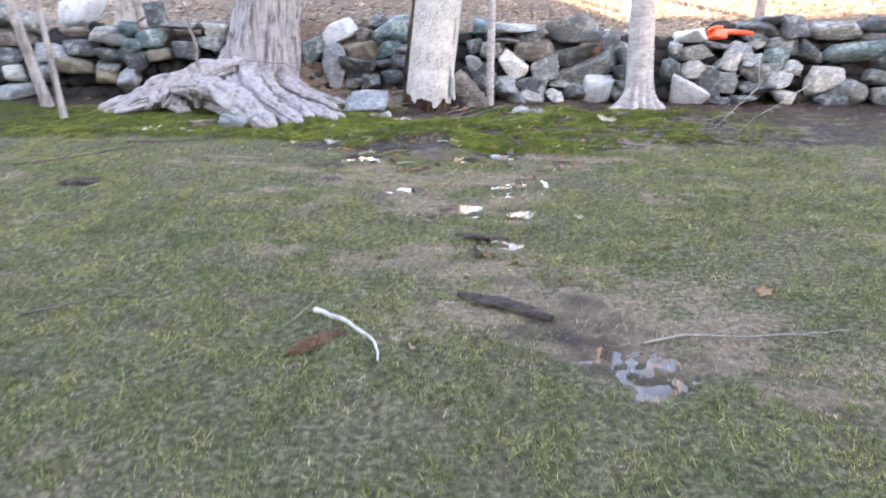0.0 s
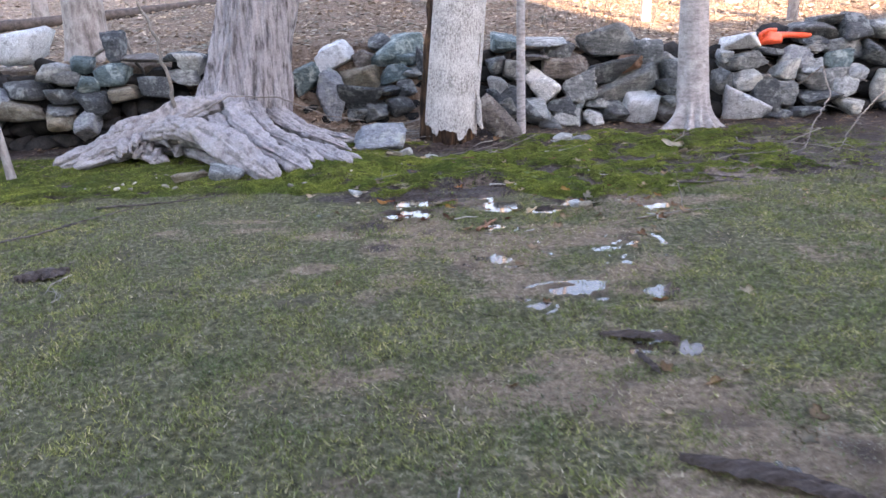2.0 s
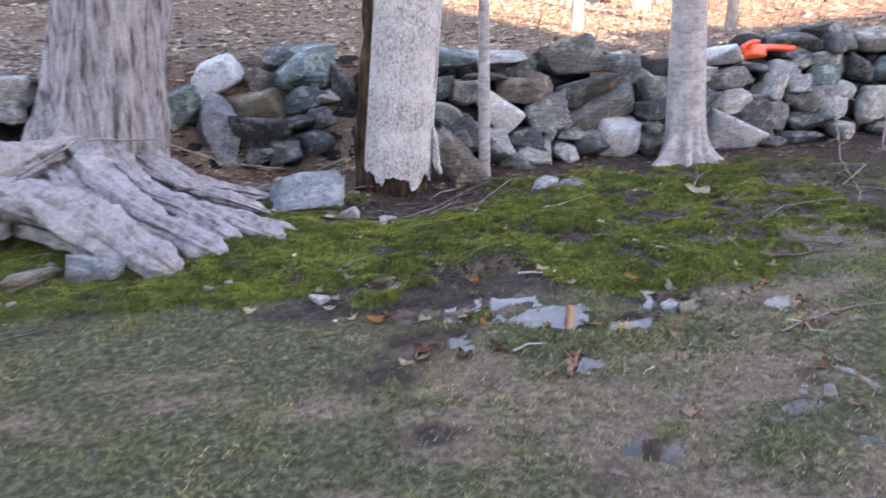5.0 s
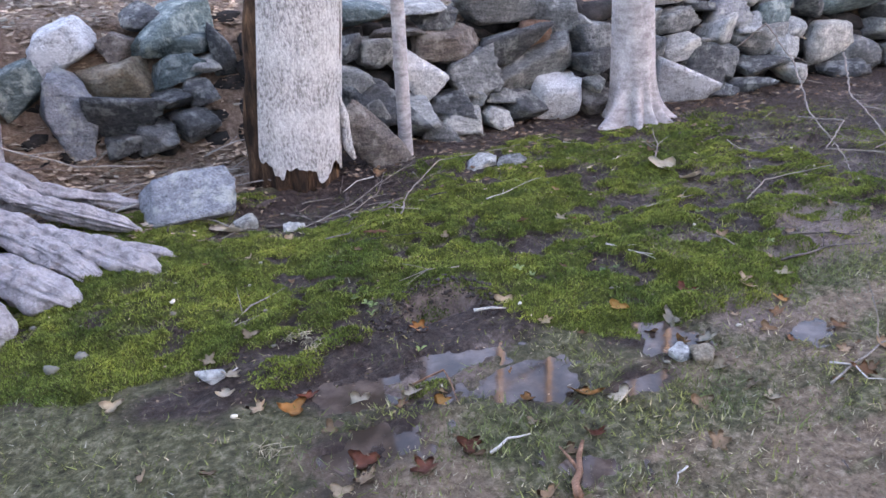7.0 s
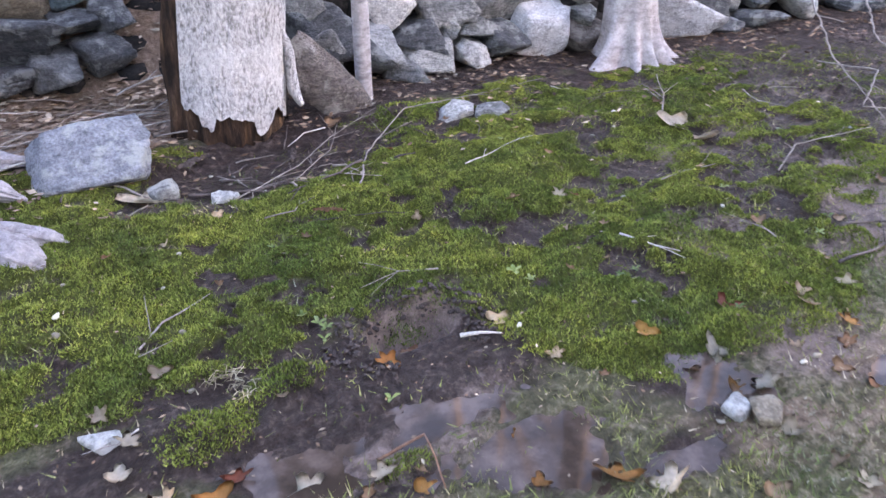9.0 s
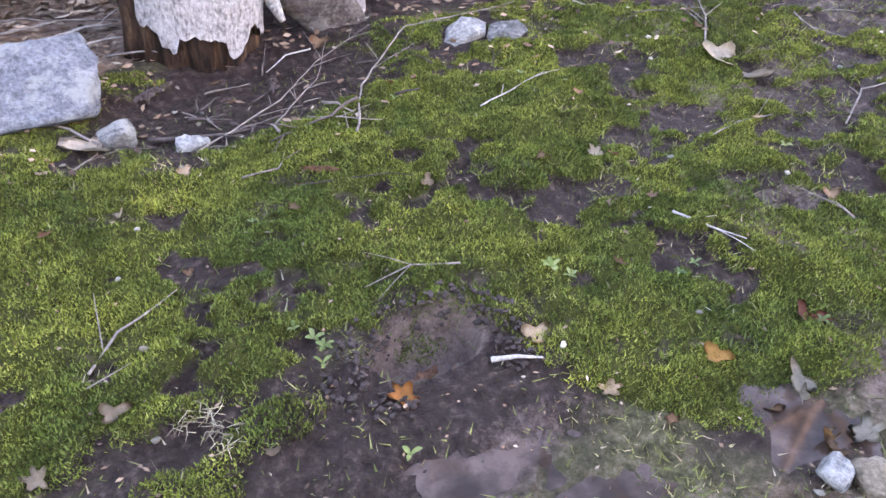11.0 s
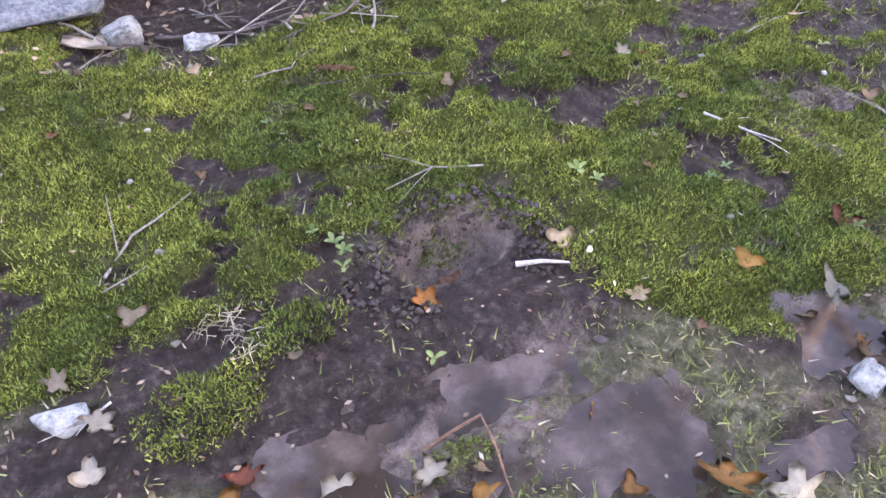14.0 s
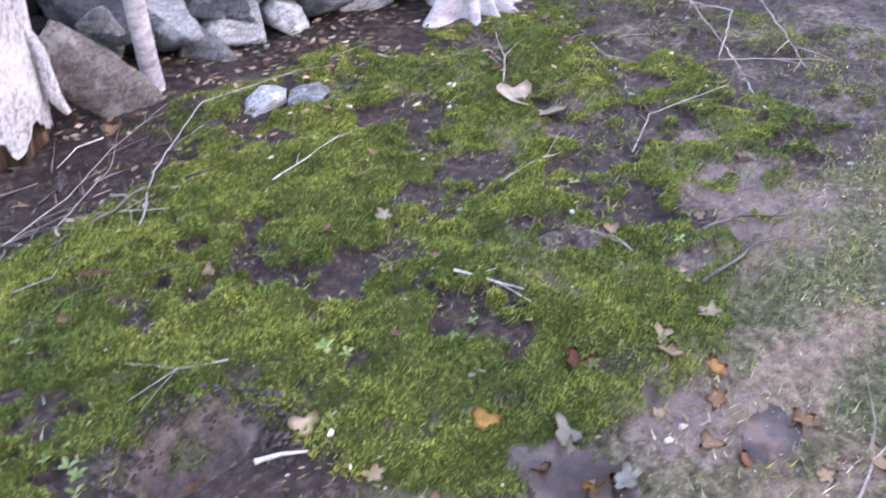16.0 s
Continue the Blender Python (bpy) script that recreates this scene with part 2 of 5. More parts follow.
def stone_material(name, dark, light, lichen):
    """Layered schist: foliation streaks, grain, pale lichen, each stone with its own shift."""
    m, nt, bsdf = nodes_of(name)
    c = place_coord(nt, (1, 1, 1), True)
    cs = place_coord(nt, (1.0, 1.0, 5.0), True)
    broad, layer, grain = noise_of(nt, c, 4.5), noise_of(nt, cs, 9.0, 6.0, 0.65), noise_of(nt, c, 70.0, 6.0, 0.7)
    col = ramp(nt, layer, [(0.28, dark), (0.72, light)])
    col = blend(nt, ramp(nt, broad, [(0.45, (0, 0, 0)), (0.66, (0.8, 0.8, 0.8))]), col, tuple(0.6 * a + 0.4 * b for a, b in zip(dark, light)))
    crack = noise_of(nt, c, 16.0, 8.0, 0.8)
    col = blend(nt, 0.8, col, ramp(nt, crack, [(0.32, (0.22, 0.22, 0.22)), (0.45, (1.0, 1.0, 1.0)), (0.70, (1.65, 1.65, 1.65))]), "MULTIPLY")
    col = blend(nt, 0.8, col, ramp(nt, grain, [(0.3, (0.4, 0.4, 0.4)), (0.68, (1.55, 1.55, 1.55))]), "MULTIPLY")
    l1 = noise_of(nt, c, 7.0, 8.0, 0.75)
    col = blend(nt, ramp(nt, l1, [(0.51, (0, 0, 0)), (0.60, (0.8, 0.8, 0.8))]), col, lichen)
    o = nt.nodes.new("ShaderNodeObjectInfo")
    col = blend(nt, 0.8, col, ramp(nt, o.outputs["Random"], [(0.0, (0.72, 0.76, 0.80)), (1.0, (1.18, 1.14, 1.08))]), "MULTIPLY")
    nt.links.new(col, bsdf.inputs["Base Color"])
    bsdf.inputs["Roughness"].default_value = 0.8
    bsdf.inputs["Specular IOR Level"].default_value = 0.25
    h = nt.nodes.new("ShaderNodeMath")
    h.operation = "MULTIPLY_ADD"
    h.inputs[1].default_value = 0.35
    nt.links.new(grain, h.inputs[0])
    nt.links.new(layer, h.inputs[2])
    pits = noise_of(nt, c, 22.0, 6.0, 0.75)
    h2 = nt.nodes.new("ShaderNodeMath")
    h2.operation = "MULTIPLY_ADD"
    h2.inputs[1].default_value = 1.2
    nt.links.new(pits, h2.inputs[0])
    nt.links.new(h.outputs[0], h2.inputs[2])
    relief(nt, bsdf, h2.outputs[0], 1.0, 0.03)
    return m


STONE = {
    "grey": stone_material("stone_grey", (0.07, 0.078, 0.078), (0.25, 0.26, 0.25), (0.44, 0.46, 0.43)),
    "dark": stone_material("stone_dark", (0.032, 0.038, 0.041), (0.125, 0.135, 0.14), (0.30, 0.33, 0.32)),
    "pale": stone_material("stone_pale", (0.18, 0.195, 0.19), (0.45, 0.47, 0.455), (0.64, 0.66, 0.63)),
    "white": stone_material("stone_white", (0.50, 0.51, 0.50), (0.74, 0.75, 0.74), (0.80, 0.80, 0.77)),
    "teal": stone_material("stone_teal", (0.045, 0.075, 0.078), (0.19, 0.26, 0.265), (0.42, 0.50, 0.48)),
    "blue": stone_material("stone_blue", (0.13, 0.15, 0.17), (0.32, 0.34, 0.36), (0.44, 0.47, 0.44)),
    "brown": stone_material("stone_brown", (0.06, 0.052, 0.047), (0.20, 0.175, 0.155), (0.32, 0.31, 0.28)),
    "ochre": stone_material("stone_ochre", (0.12, 0.105, 0.08), (0.33, 0.29, 0.22), (0.38, 0.37, 0.30)),
    "rust": stone_material("stone_rust", (0.13, 0.075, 0.05), (0.30, 0.17, 0.11), (0.32, 0.22, 0.16)),
}
STONE_WORD = {"grey": "grey layered", "dark": "dark slate-grey", "pale": "pale grey", "white": "whitish lichen-covered", "teal": "greenish grey", "blue": "bluish grey", "brown": "brown-grey", "ochre": "ochre-brown", "rust": "rust-brown"}


def bark_material(name, deep, ridge, lichen, lo, hi, across=26.0, along=5.0, depth=0.03, strength=1.0):
    m, nt, bsdf = nodes_of(name)
    c = place_coord(nt, (across, across, along))
    ridges, fine = noise_of(nt, c, 1.0, 6.0, 0.6), noise_of(nt, place_coord(nt), 60.0, 6.0, 0.7)
    patch = noise_of(nt, place_coord(nt), 5.0, 7.0, 0.7)
    col = ramp(nt, ridges, [(0.34, deep), (0.56, ridge)])
    col = blend(nt, ramp(nt, patch, [(lo, (0, 0, 0)), (hi, (0.85, 0.85, 0.85))]), col, lichen)
    col = blend(nt, 0.6, col, ramp(nt, fine, [(0.3, (0.5, 0.5, 0.5)), (0.7, (1.25, 1.25, 1.25))]), "MULTIPLY")
    nt.links.new(col, bsdf.inputs["Base Color"])
    bsdf.inputs["Roughness"].default_value = 0.9
    bsdf.inputs["Specular IOR Level"].default_value = 0.15
    h = nt.nodes.new("ShaderNodeMath")
    h.operation = "MULTIPLY_ADD"
    h.inputs[1].default_value = 0.3
    nt.links.new(fine, h.inputs[0])
    nt.links.new(ridges, h.inputs[2])
    relief(nt, bsdf, h.outputs[0], strength, depth)
    return m


BARK_BIG = bark_material("bark_big_tree", (0.12, 0.108, 0.107), (0.50, 0.47, 0.475), (0.62, 0.60, 0.61), 0.50, 0.72, 22, 3.6, 0.08)
BARK_PALE = bark_material("bark_pale_flaky", (0.23, 0.22, 0.205), (0.60, 0.59, 0.565), (0.74, 0.73, 0.70), 0.46, 0.66, 64, 36, 0.035)
BARK_SMOOTH = bark_material("bark_smooth_grey", (0.22, 0.205, 0.20), (0.37, 0.35, 0.345), (0.52, 0.505, 0.50), 0.50, 0.66, 10, 30, 0.008, 0.7)
BARK_FAR = bark_material("bark_far", (0.15, 0.13, 0.12), (0.34, 0.31, 0.29), (0.42, 0.40, 0.37), 0.5, 0.65, 12, 4, 0.02)
ROOT = bark_material("root_bark", (0.17, 0.157, 0.153), (0.36, 0.338, 0.333), (0.47, 0.45, 0.445), 0.42, 0.75, 17, 17, 0.03)
ROTTEN = grainy("rotten_wood", [(0.40, (0.02, 0.014, 0.011)), (0.56, (0.085, 0.051, 0.032)), (0.74, (0.25, 0.15, 0.085))], 6, 40, 0.95, 1.0, 0.03, (2.5, 2.5, 0.5))
TWIG = grainy("twig_bark", [(0.3, (0.15, 0.132, 0.115)), (0.7, (0.34, 0.305, 0.265))], 12, 90, 0.85, 0.5, 0.003)
TWIG_WHITE = grainy("bleached_twig", [(0.3, (0.34, 0.32, 0.29)), (0.7, (0.56, 0.54, 0.49))], 12, 90, 0.8, 0.5, 0.003)
TWIG_DARK = grainy("wet_dark_twig", [(0.3, (0.05, 0.042, 0.038)), (0.7, (0.15, 0.125, 0.11))], 12, 90, 0.7, 0.5, 0.003)
BARK_CHIP = grainy("loose_bark", [(0.3, (0.07, 0.055, 0.05)), (0.7, (0.20, 0.165, 0.15))], 10, 60, 0.9, 0.9, 0.008, (1, 4, 1))
BARK_RED = grainy("red_brown_bark", [(0.3, (0.13, 0.07, 0.045)), (0.7, (0.30, 0.17, 0.11))], 10, 60, 0.9, 0.9, 0.008, (1, 4, 1))
ORANGE = grainy("orange_plastic", [(0.3, (0.80, 0.085, 0.025)), (0.7, (0.90, 0.12, 0.04))], 5, 60, 0.4, 0.1, 0.002)
# Siding and shingles of the added sun-blocking building, out of view.
SHADE_BLOCK = grainy("shade_block_siding", [(0.3, (0.50, 0.49, 0.46)), (0.7, (0.60, 0.59, 0.56))], 1, 20, 0.7, 0.2, 0.01)
SHADE_BLOCK_TOP = grainy("shade_block_shingle", [(0.3, (0.07, 0.07, 0.07)), (0.7, (0.14, 0.13, 0.13))], 2, 20, 0.9, 0.4, 0.02)


def leafy(name, stops, rough=0.8, by_object=False, spread=0.4):
    """Blades and leaves: each island, or each object, has its own colour out of the stops."""
    m, nt, bsdf = nodes_of(name)
    if by_object:
        r = nt.nodes.new("ShaderNodeObjectInfo").outputs["Random"]
    else:
        r = nt.nodes.new("ShaderNodeNewGeometry").outputs["Random Per Island"]
    col = ramp(nt, r, stops)
    col = blend(nt, 0.9, col, ramp(nt, noise_of(nt, place_coord(nt), 2.2, 4.0), [(0.34, (0.52, 0.64, 0.64)), (0.66, (1.40, 1.28, 1.08))]), "MULTIPLY")
    col = blend(nt, spread, col, ramp(nt, noise_of(nt, place_coord(nt), 9.0, 4.0), [(0.36, (0.50, 0.52, 0.45)), (0.5, (0.95, 0.95, 0.9)), (0.66, (1.45, 1.35, 1.1))]), "MULTIPLY")
    col = blend(nt, 0.6, col, ramp(nt, noise_of(nt, place_coord(nt), 45.0), [(0.3, (0.6, 0.6, 0.6)), (0.7, (1.3, 1.3, 1.3))]), "MULTIPLY")
    nt.links.new(col, bsdf.inputs["Base Color"])
    bsdf.inputs["Roughness"].default_value = rough
    bsdf.inputs["Specular IOR Level"].default_value = 0.12
    return m


GRASS = leafy("grass_blade", [(0.0, (0.085, 0.095, 0.042)), (0.4, (0.155, 0.178, 0.07)), (0.78, (0.215, 0.25, 0.092)), (1.0, (0.36, 0.33, 0.21))])
DRY_GRASS = leafy("dry_grass_blade", [(0.0, (0.18, 0.145, 0.105)), (0.5, (0.33, 0.28, 0.21)), (1.0, (0.52, 0.47, 0.38))])
MOSS = leafy("moss_frond", [(0.0, (0.085, 0.066, 0.036)), (0.14, (0.055, 0.066, 0.022)), (0.4, (0.115, 0.158, 0.034)), (0.8, (0.205, 0.265, 0.062)), (1.0, (0.27, 0.315, 0.10))], spread=0.75)
LITTER = leafy("leaf_litter", [(0.0, (0.15, 0.105, 0.082)), (0.35, (0.31, 0.235, 0.19)), (0.7, (0.47, 0.38, 0.32)), (1.0, (0.62, 0.54, 0.47))])
DEAD_LEAF = leafy("dead_leaf", [(0.0, (0.20, 0.10, 0.06)), (0.35, (0.28, 0.18, 0.125)), (0.7, (0.38, 0.29, 0.225)), (1.0, (0.48, 0.40, 0.325))], 0.7, by_object=True)
CHIP = leafy("leaf_chip", [(0.0, (0.08, 0.052, 0.038)), (0.5, (0.19, 0.13, 0.10)), (0.92, (0.31, 0.24, 0.19)), (1.0, (0.44, 0.38, 0.32))])
WEED = leafy("weed_leaf", [(0.0, (0.09, 0.14, 0.045)), (1.0, (0.17, 0.22, 0.10))], 0.6, by_object=True)
PEBBLE = leafy("pebble", [(0.0, (0.15, 0.14, 0.125)), (0.6, (0.27, 0.255, 0.23)), (1.0, (0.48, 0.47, 0.44))], 0.8, by_object=True)


def ground_material():
    m, nt, bsdf = nodes_of("ground")
    c = place_coord(nt)
    att = {}
    for key in ("moss", "mud", "bare", "litter", "clay"):
        a = nt.nodes.new("ShaderNodeAttribute")
        a.attribute_name = key
        att[key] = a.outputs["Fac"]
    n1, n2, n3 = noise_of(nt, c, 3.0), noise_of(nt, c, 28.0, 7.0, 0.7), noise_of(nt, c, 140.0, 4.0, 0.7)
    lawn = ramp(nt, n2, [(0.32, (0.035, 0.032, 0.022)), (0.5, (0.11, 0.108, 0.062)), (0.70, (0.28, 0.25, 0.18))])
    lawn = blend(nt, 0.5, lawn, ramp(nt, n1, [(0.3, (0.8, 0.9, 0.6)), (0.7, (1.15, 1.1, 1.05))]), "MULTIPLY")
    tan = ramp(nt, n2, [(0.30, (0.09, 0.065, 0.043)), (0.5, (0.22, 0.165, 0.115)), (0.7, (0.40, 0.32, 0.235))])
    moss = ramp(nt, n2, [(0.30, (0.03, 0.036, 0.010)), (0.55, (0.075, 0.09, 0.018)), (0.75, (0.12, 0.14, 0.03))])
    mud = ramp(nt, n2, [(0.30, (0.018, 0.012, 0.010)), (0.54, (0.055, 0.039, 0.033)), (0.76, (0.17, 0.13, 0.11))])
    leaf = ramp(nt, n2, [(0.28, (0.11, 0.075, 0.055)), (0.5, (0.26, 0.19, 0.14)), (0.75, (0.42, 0.33, 0.26))])

    def cut(mask, lo, hi):
        s = nt.nodes.new("ShaderNodeMath")
        s.operation = "MULTIPLY_ADD"
        s.inputs[1].default_value = 0.7
        nt.links.new(n2, s.inputs[0])
        nt.links.new(mask, s.inputs[2])
        return ramp(nt, s.outputs[0], [(lo, (0, 0, 0)), (hi, (1, 1, 1))])

    col = blend(nt, cut(att["bare"], 0.50, 1.05), lawn, tan)
    col = blend(nt, cut(att["moss"], 0.66, 0.92), col, moss)
    col = blend(nt, cut(att["mud"], 0.58, 1.0), col, mud)
    clay = ramp(nt, n2, [(0.30, (0.12, 0.088, 0.074)), (0.7, (0.31, 0.24, 0.205))])
    col = blend(nt, cut(att["clay"], 0.62, 1.0), col, clay)
    col = blend(nt, cut(att["litter"], 0.7, 0.95), col, leaf)
    col = blend(nt, 0.6, col, ramp(nt, n3, [(0.3, (0.55, 0.55, 0.55)), (0.7, (1.3, 1.3, 1.3))]), "MULTIPLY")
    nt.links.new(col, bsdf.inputs["Base Color"])
    wet = nt.nodes.new("ShaderNodeMapRange")
    wet.inputs["From Min"].default_value, wet.inputs["From Max"].default_value = 0.25, 0.9
    wet.inputs["To Min"].default_value, wet.inputs["To Max"].default_value = 0.95, 0.55
    nt.links.new(att["mud"], wet.inputs["Value"])
    nt.links.new(wet.outputs[0], bsdf.inputs["Roughness"])
    bsdf.inputs["Specular IOR Level"].default_value = 0.16
    h = nt.nodes.new("ShaderNodeMath")
    h.operation = "MULTIPLY_ADD"
    h.inputs[1].default_value = 0.4
    nt.links.new(n3, h.inputs[0])
    nt.links.new(n2, h.inputs[2])
    pits = noise_of(nt, c, 22.0, 6.0, 0.75)
    h2 = nt.nodes.new("ShaderNodeMath")
    h2.operation = "MULTIPLY_ADD"
    h2.inputs[1].default_value = 1.2
    nt.links.new(pits, h2.inputs[0])
    nt.links.new(h.outputs[0], h2.inputs[2])
    relief(nt, bsdf, h2.outputs[0], 1.0, 0.03)
    return m


def water_material():
    m, nt, bsdf = nodes_of("puddle_water")
    c = place_coord(nt)
    col = ramp(nt, noise_of(nt, c, 6.0), [(0.38, (0.026, 0.018, 0.013)), (0.5, (0.05, 0.036, 0.028)), (0.62, (0.10, 0.075, 0.062))])
    nt.links.new(col, bsdf.inputs["Base Color"])
    bsdf.inputs["Roughness"].default_value = 0.05
    bsdf.inputs["IOR"].default_value = 1.33
    relief(nt, bsdf, noise_of(nt, c, 14.0, 2.0), 0.05, 0.004)
    return m


GROUND, WATER = ground_material(), water_material()


# ---- making meshes ----
def mesh_of(name, verts, faces, material, smooth_faces=True):
    me = bpy.data.meshes.new(name)
    me.from_pydata([tuple(v) for v in verts], [], [tuple(f) for f in faces])
    me.materials.append(material)
    if smooth_faces:
        me.shade_smooth()
    me.update()
    return me


def put(name, me, parent=None, label=""):
    ob = new(name, me)
    if parent:
        ob.parent = parent
    if label:
        ob["label"] = label
    return ob


def part(name, bm, material, parent=None, label="", smooth_faces=False):
    me = bpy.data.meshes.new(name)
    bm.to_mesh(me)
    bm.free()
    me.materials.append(material)
    if smooth_faces:
        me.shade_smooth()
    return put(name, me, parent, label)


def thing(name, label, category, group="", kind=""):
    return tagged(new(name), label, category, group, kind)


def triangles(name, verts, tris, material):
    """A mesh from arrays of corners (n, 3) and triangles (m, 3)."""
    me = bpy.data.meshes.new(name)
    me.vertices.add(len(verts))
    me.vertices.foreach_set("co", np.asarray(verts, np.float32).ravel())
    me.loops.add(3 * len(tris))
    me.loops.foreach_set("vertex_index", np.asarray(tris, np.int32).ravel())
    me.polygons.add(len(tris))
    me.polygons.foreach_set("loop_start", np.arange(0, 3 * len(tris), 3, dtype=np.int32))
    me.materials.append(material)
    me.update(calc_edges=True)
    return me


def tube(points, radii, sides=8, rough=0.0, seed=0, closed=True, step=None, groove=0.0):
    """Corners and faces of a tapered, uneven tube along points."""
    pts = [Vector(p) for p in points]
    rr = list(radii)
    if step:
        fine, fr = [], []
        n = len(pts)
        for i in range(n - 1):
            p0, p1, p2, p3 = pts[max(i - 1, 0)], pts[i], pts[i + 1], pts[min(i + 2, n - 1)]
            k = max(1, int((p2 - p1).length / step))
            for j in range(k):
                t = j / k
                fine.append(0.5 * ((2 * p1) + (p2 - p0) * t + (2 * p0 - 5 * p1 + 4 * p2 - p3) * t * t + (3 * p1 - p0 - 3 * p2 + p3) * t ** 3))
                fr.append(rr[i] + (rr[i + 1] - rr[i]) * t)
        fine.append(pts[-1])
        fr.append(rr[-1])
        pts, rr = fine, fr
    verts, faces = [], []
    up = Vector((0.13, 0.27, 0.95))
    for i, p in enumerate(pts):
        d = (pts[min(i + 1, len(pts) - 1)] - pts[max(i - 1, 0)]).normalized()
        u = d.cross(up if abs(d.dot(up)) < 0.93 else Vector((1, 0, 0))).normalized()
        v = d.cross(u)
        for k in range(sides):
            a = 2 * math.pi * k / sides
            q = u * math.cos(a) + v * math.sin(a)
            r = rr[i]
            if rough:
                r *= 1 + rough * (noise.noise(Vector((p + q * rr[i] * 1.2)) * (0.55 / max(rr[i], 0.02)) + Vector((seed, 0, seed * 3.1))) + 0.5 * noise.noise(Vector(p + q * rr[i]) * (1.7 / max(rr[i], 0.02)) + Vector((0, seed, 0))))
            if groove:
                w = a + 0.5 * math.sin(i * 0.11 + seed)
                r *= 1 + groove * (math.sin(4 * w + seed) * 0.6 + math.sin(7 * w + 2.3 * seed + i * 0.05) * 0.5 + 0.8 * noise.noise(Vector((w * 2.5, i * 0.08, seed * 7.7))))
            verts.append(p + q * r)
    n = len(pts)
    for i in range(n - 1):
        for k in range(sides):
            a, b = i * sides + k, i * sides + (k + 1) % sides
            faces.append((a, b, b + sides, a + sides))
    if closed:
        faces.append(tuple(reversed(range(sides))))
        faces.append(tuple((n - 1) * sides + k for k in range(sides)))
    return verts, faces


def joined(pieces):
    verts, faces = [], []
    for v, f in pieces:
        k = len(verts)
        verts += list(v)
        faces += [tuple(i + k for i in q) for q in f]
    return verts, faces


# ---- ground ----
def axis(lo, hi, step, far, fine_lo, fine_hi, fine):
    mid = list(np.arange(lo, fine_lo - step / 2, step)) + list(np.arange(fine_lo, fine_hi, fine)) + list(np.arange(fine_hi, hi + step / 2, step))
    d, a, b = step * 2, lo, hi
    left, right = [], []
    while a > -far:
        a, b, d = a - d, b + d, d * 1.22
        left.append(a)
        right.append(b)
    return np.array(list(reversed(left)) + mid + right)


gx, gy = axis(-5.0, 6.0, 0.045, 420, -1.7, 2.6, 0.018), axis(-0.6, 11.6, 0.045, 420, 6.15, 9.3, 0.018)
GX, GY = np.meshgrid(gx, gy)
flat_x, flat_y = GX.ravel(), GY.ravel()
nx, ny = len(gx), len(gy)
ii, jj = np.meshgrid(np.arange(nx - 1), np.arange(ny - 1))
base_i = (jj * nx + ii).ravel()
ground_tris = np.concatenate([np.stack([base_i, base_i + 1, base_i + nx + 1], 1), np.stack([base_i, base_i + nx + 1, base_i + nx], 1)])
FIELD = {"height": land(flat_x, flat_y).reshape(ny, nx)}
for key, fn in (("moss", moss_mask), ("mud", mud_mask), ("bare", bare_mask), ("litter", litter_mask), ("clay", clay_mask)):
    FIELD[key] = np.asarray(fn(flat_x, flat_y), float).reshape(ny, nx)


def field(key, x, y):
    """The value of one of the ground's fields at places, between the corners of its mesh."""
    f = FIELD[key]
    i, j = np.clip(np.searchsorted(gx, x) - 1, 0, nx - 2), np.clip(np.searchsorted(gy, y) - 1, 0, ny - 2)
    u, v = (x - gx[i]) / (gx[i + 1] - gx[i]), (y - gy[j]) / (gy[j + 1] - gy[j])
    return (f[j, i] * (1 - u) + f[j, i + 1] * u) * (1 - v) + (f[j + 1, i] * (1 - u) + f[j + 1, i + 1] * u) * v


def land_at(x, y):
    return float(field("height", np.array([x]), np.array([y]))[0])


ground_me = triangles("ground", np.stack([flat_x, flat_y, FIELD["height"].ravel()], 1), ground_tris, GROUND)
for key in ("moss", "mud", "bare", "litter", "clay"):
    ground_me.attributes.new(key, "FLOAT", "POINT").data.foreach_set("value", FIELD[key].ravel().astype(np.float32))
ground_me.shade_smooth()
tagged(put("ground", ground_me), "worn lawn, moss and leaf-covered slope", "ground", kind="structure")


def puddle(x0, x1, y0, y1):
    """A level sheet of water, cut where the ground rises above it."""
    step = 0.018
    ax, ay = np.arange(x0, x1, step), np.arange(y0, y1, step)
    px, py = np.meshgrid(ax, ay)
    wet = ((land(px.ravel(), py.ravel()) < WATER_LEVEL + 0.004) & (wetness(px.ravel(), py.ravel()) > 0.2)).reshape(len(ay), len(ax))
    any_wet = wet[:-1, :-1] | wet[1:, :-1] | wet[:-1, 1:] | wet[1:, 1:]
    left = set(zip(*(k.tolist() for k in np.nonzero(any_wet))))
    while left:
        pool, edge = [], [left.pop()]
        while edge:
            r, c = edge.pop()
            pool.append((r, c))
            for q in ((r + 1, c), (r - 1, c), (r, c + 1), (r, c - 1)):
                if q in left:
                    left.remove(q)
                    edge.append(q)
        if len(pool) < 24:
            continue
        at, verts, faces = {}, [], []
        for r, c in pool:
            for q in ((r, c), (r, c + 1), (r + 1, c + 1), (r + 1, c)):
                if q not in at:
                    at[q] = len(verts)
                    verts.append((ax[q[1]], ay[q[0]], WATER_LEVEL))
            faces.append((at[r, c], at[r, c + 1], at[r + 1, c + 1], at[r + 1, c]))
        tagged(put("puddle", mesh_of("puddle", verts, faces, WATER)), "shallow brown puddle standing in the worn lawn", "puddle", "puddles")


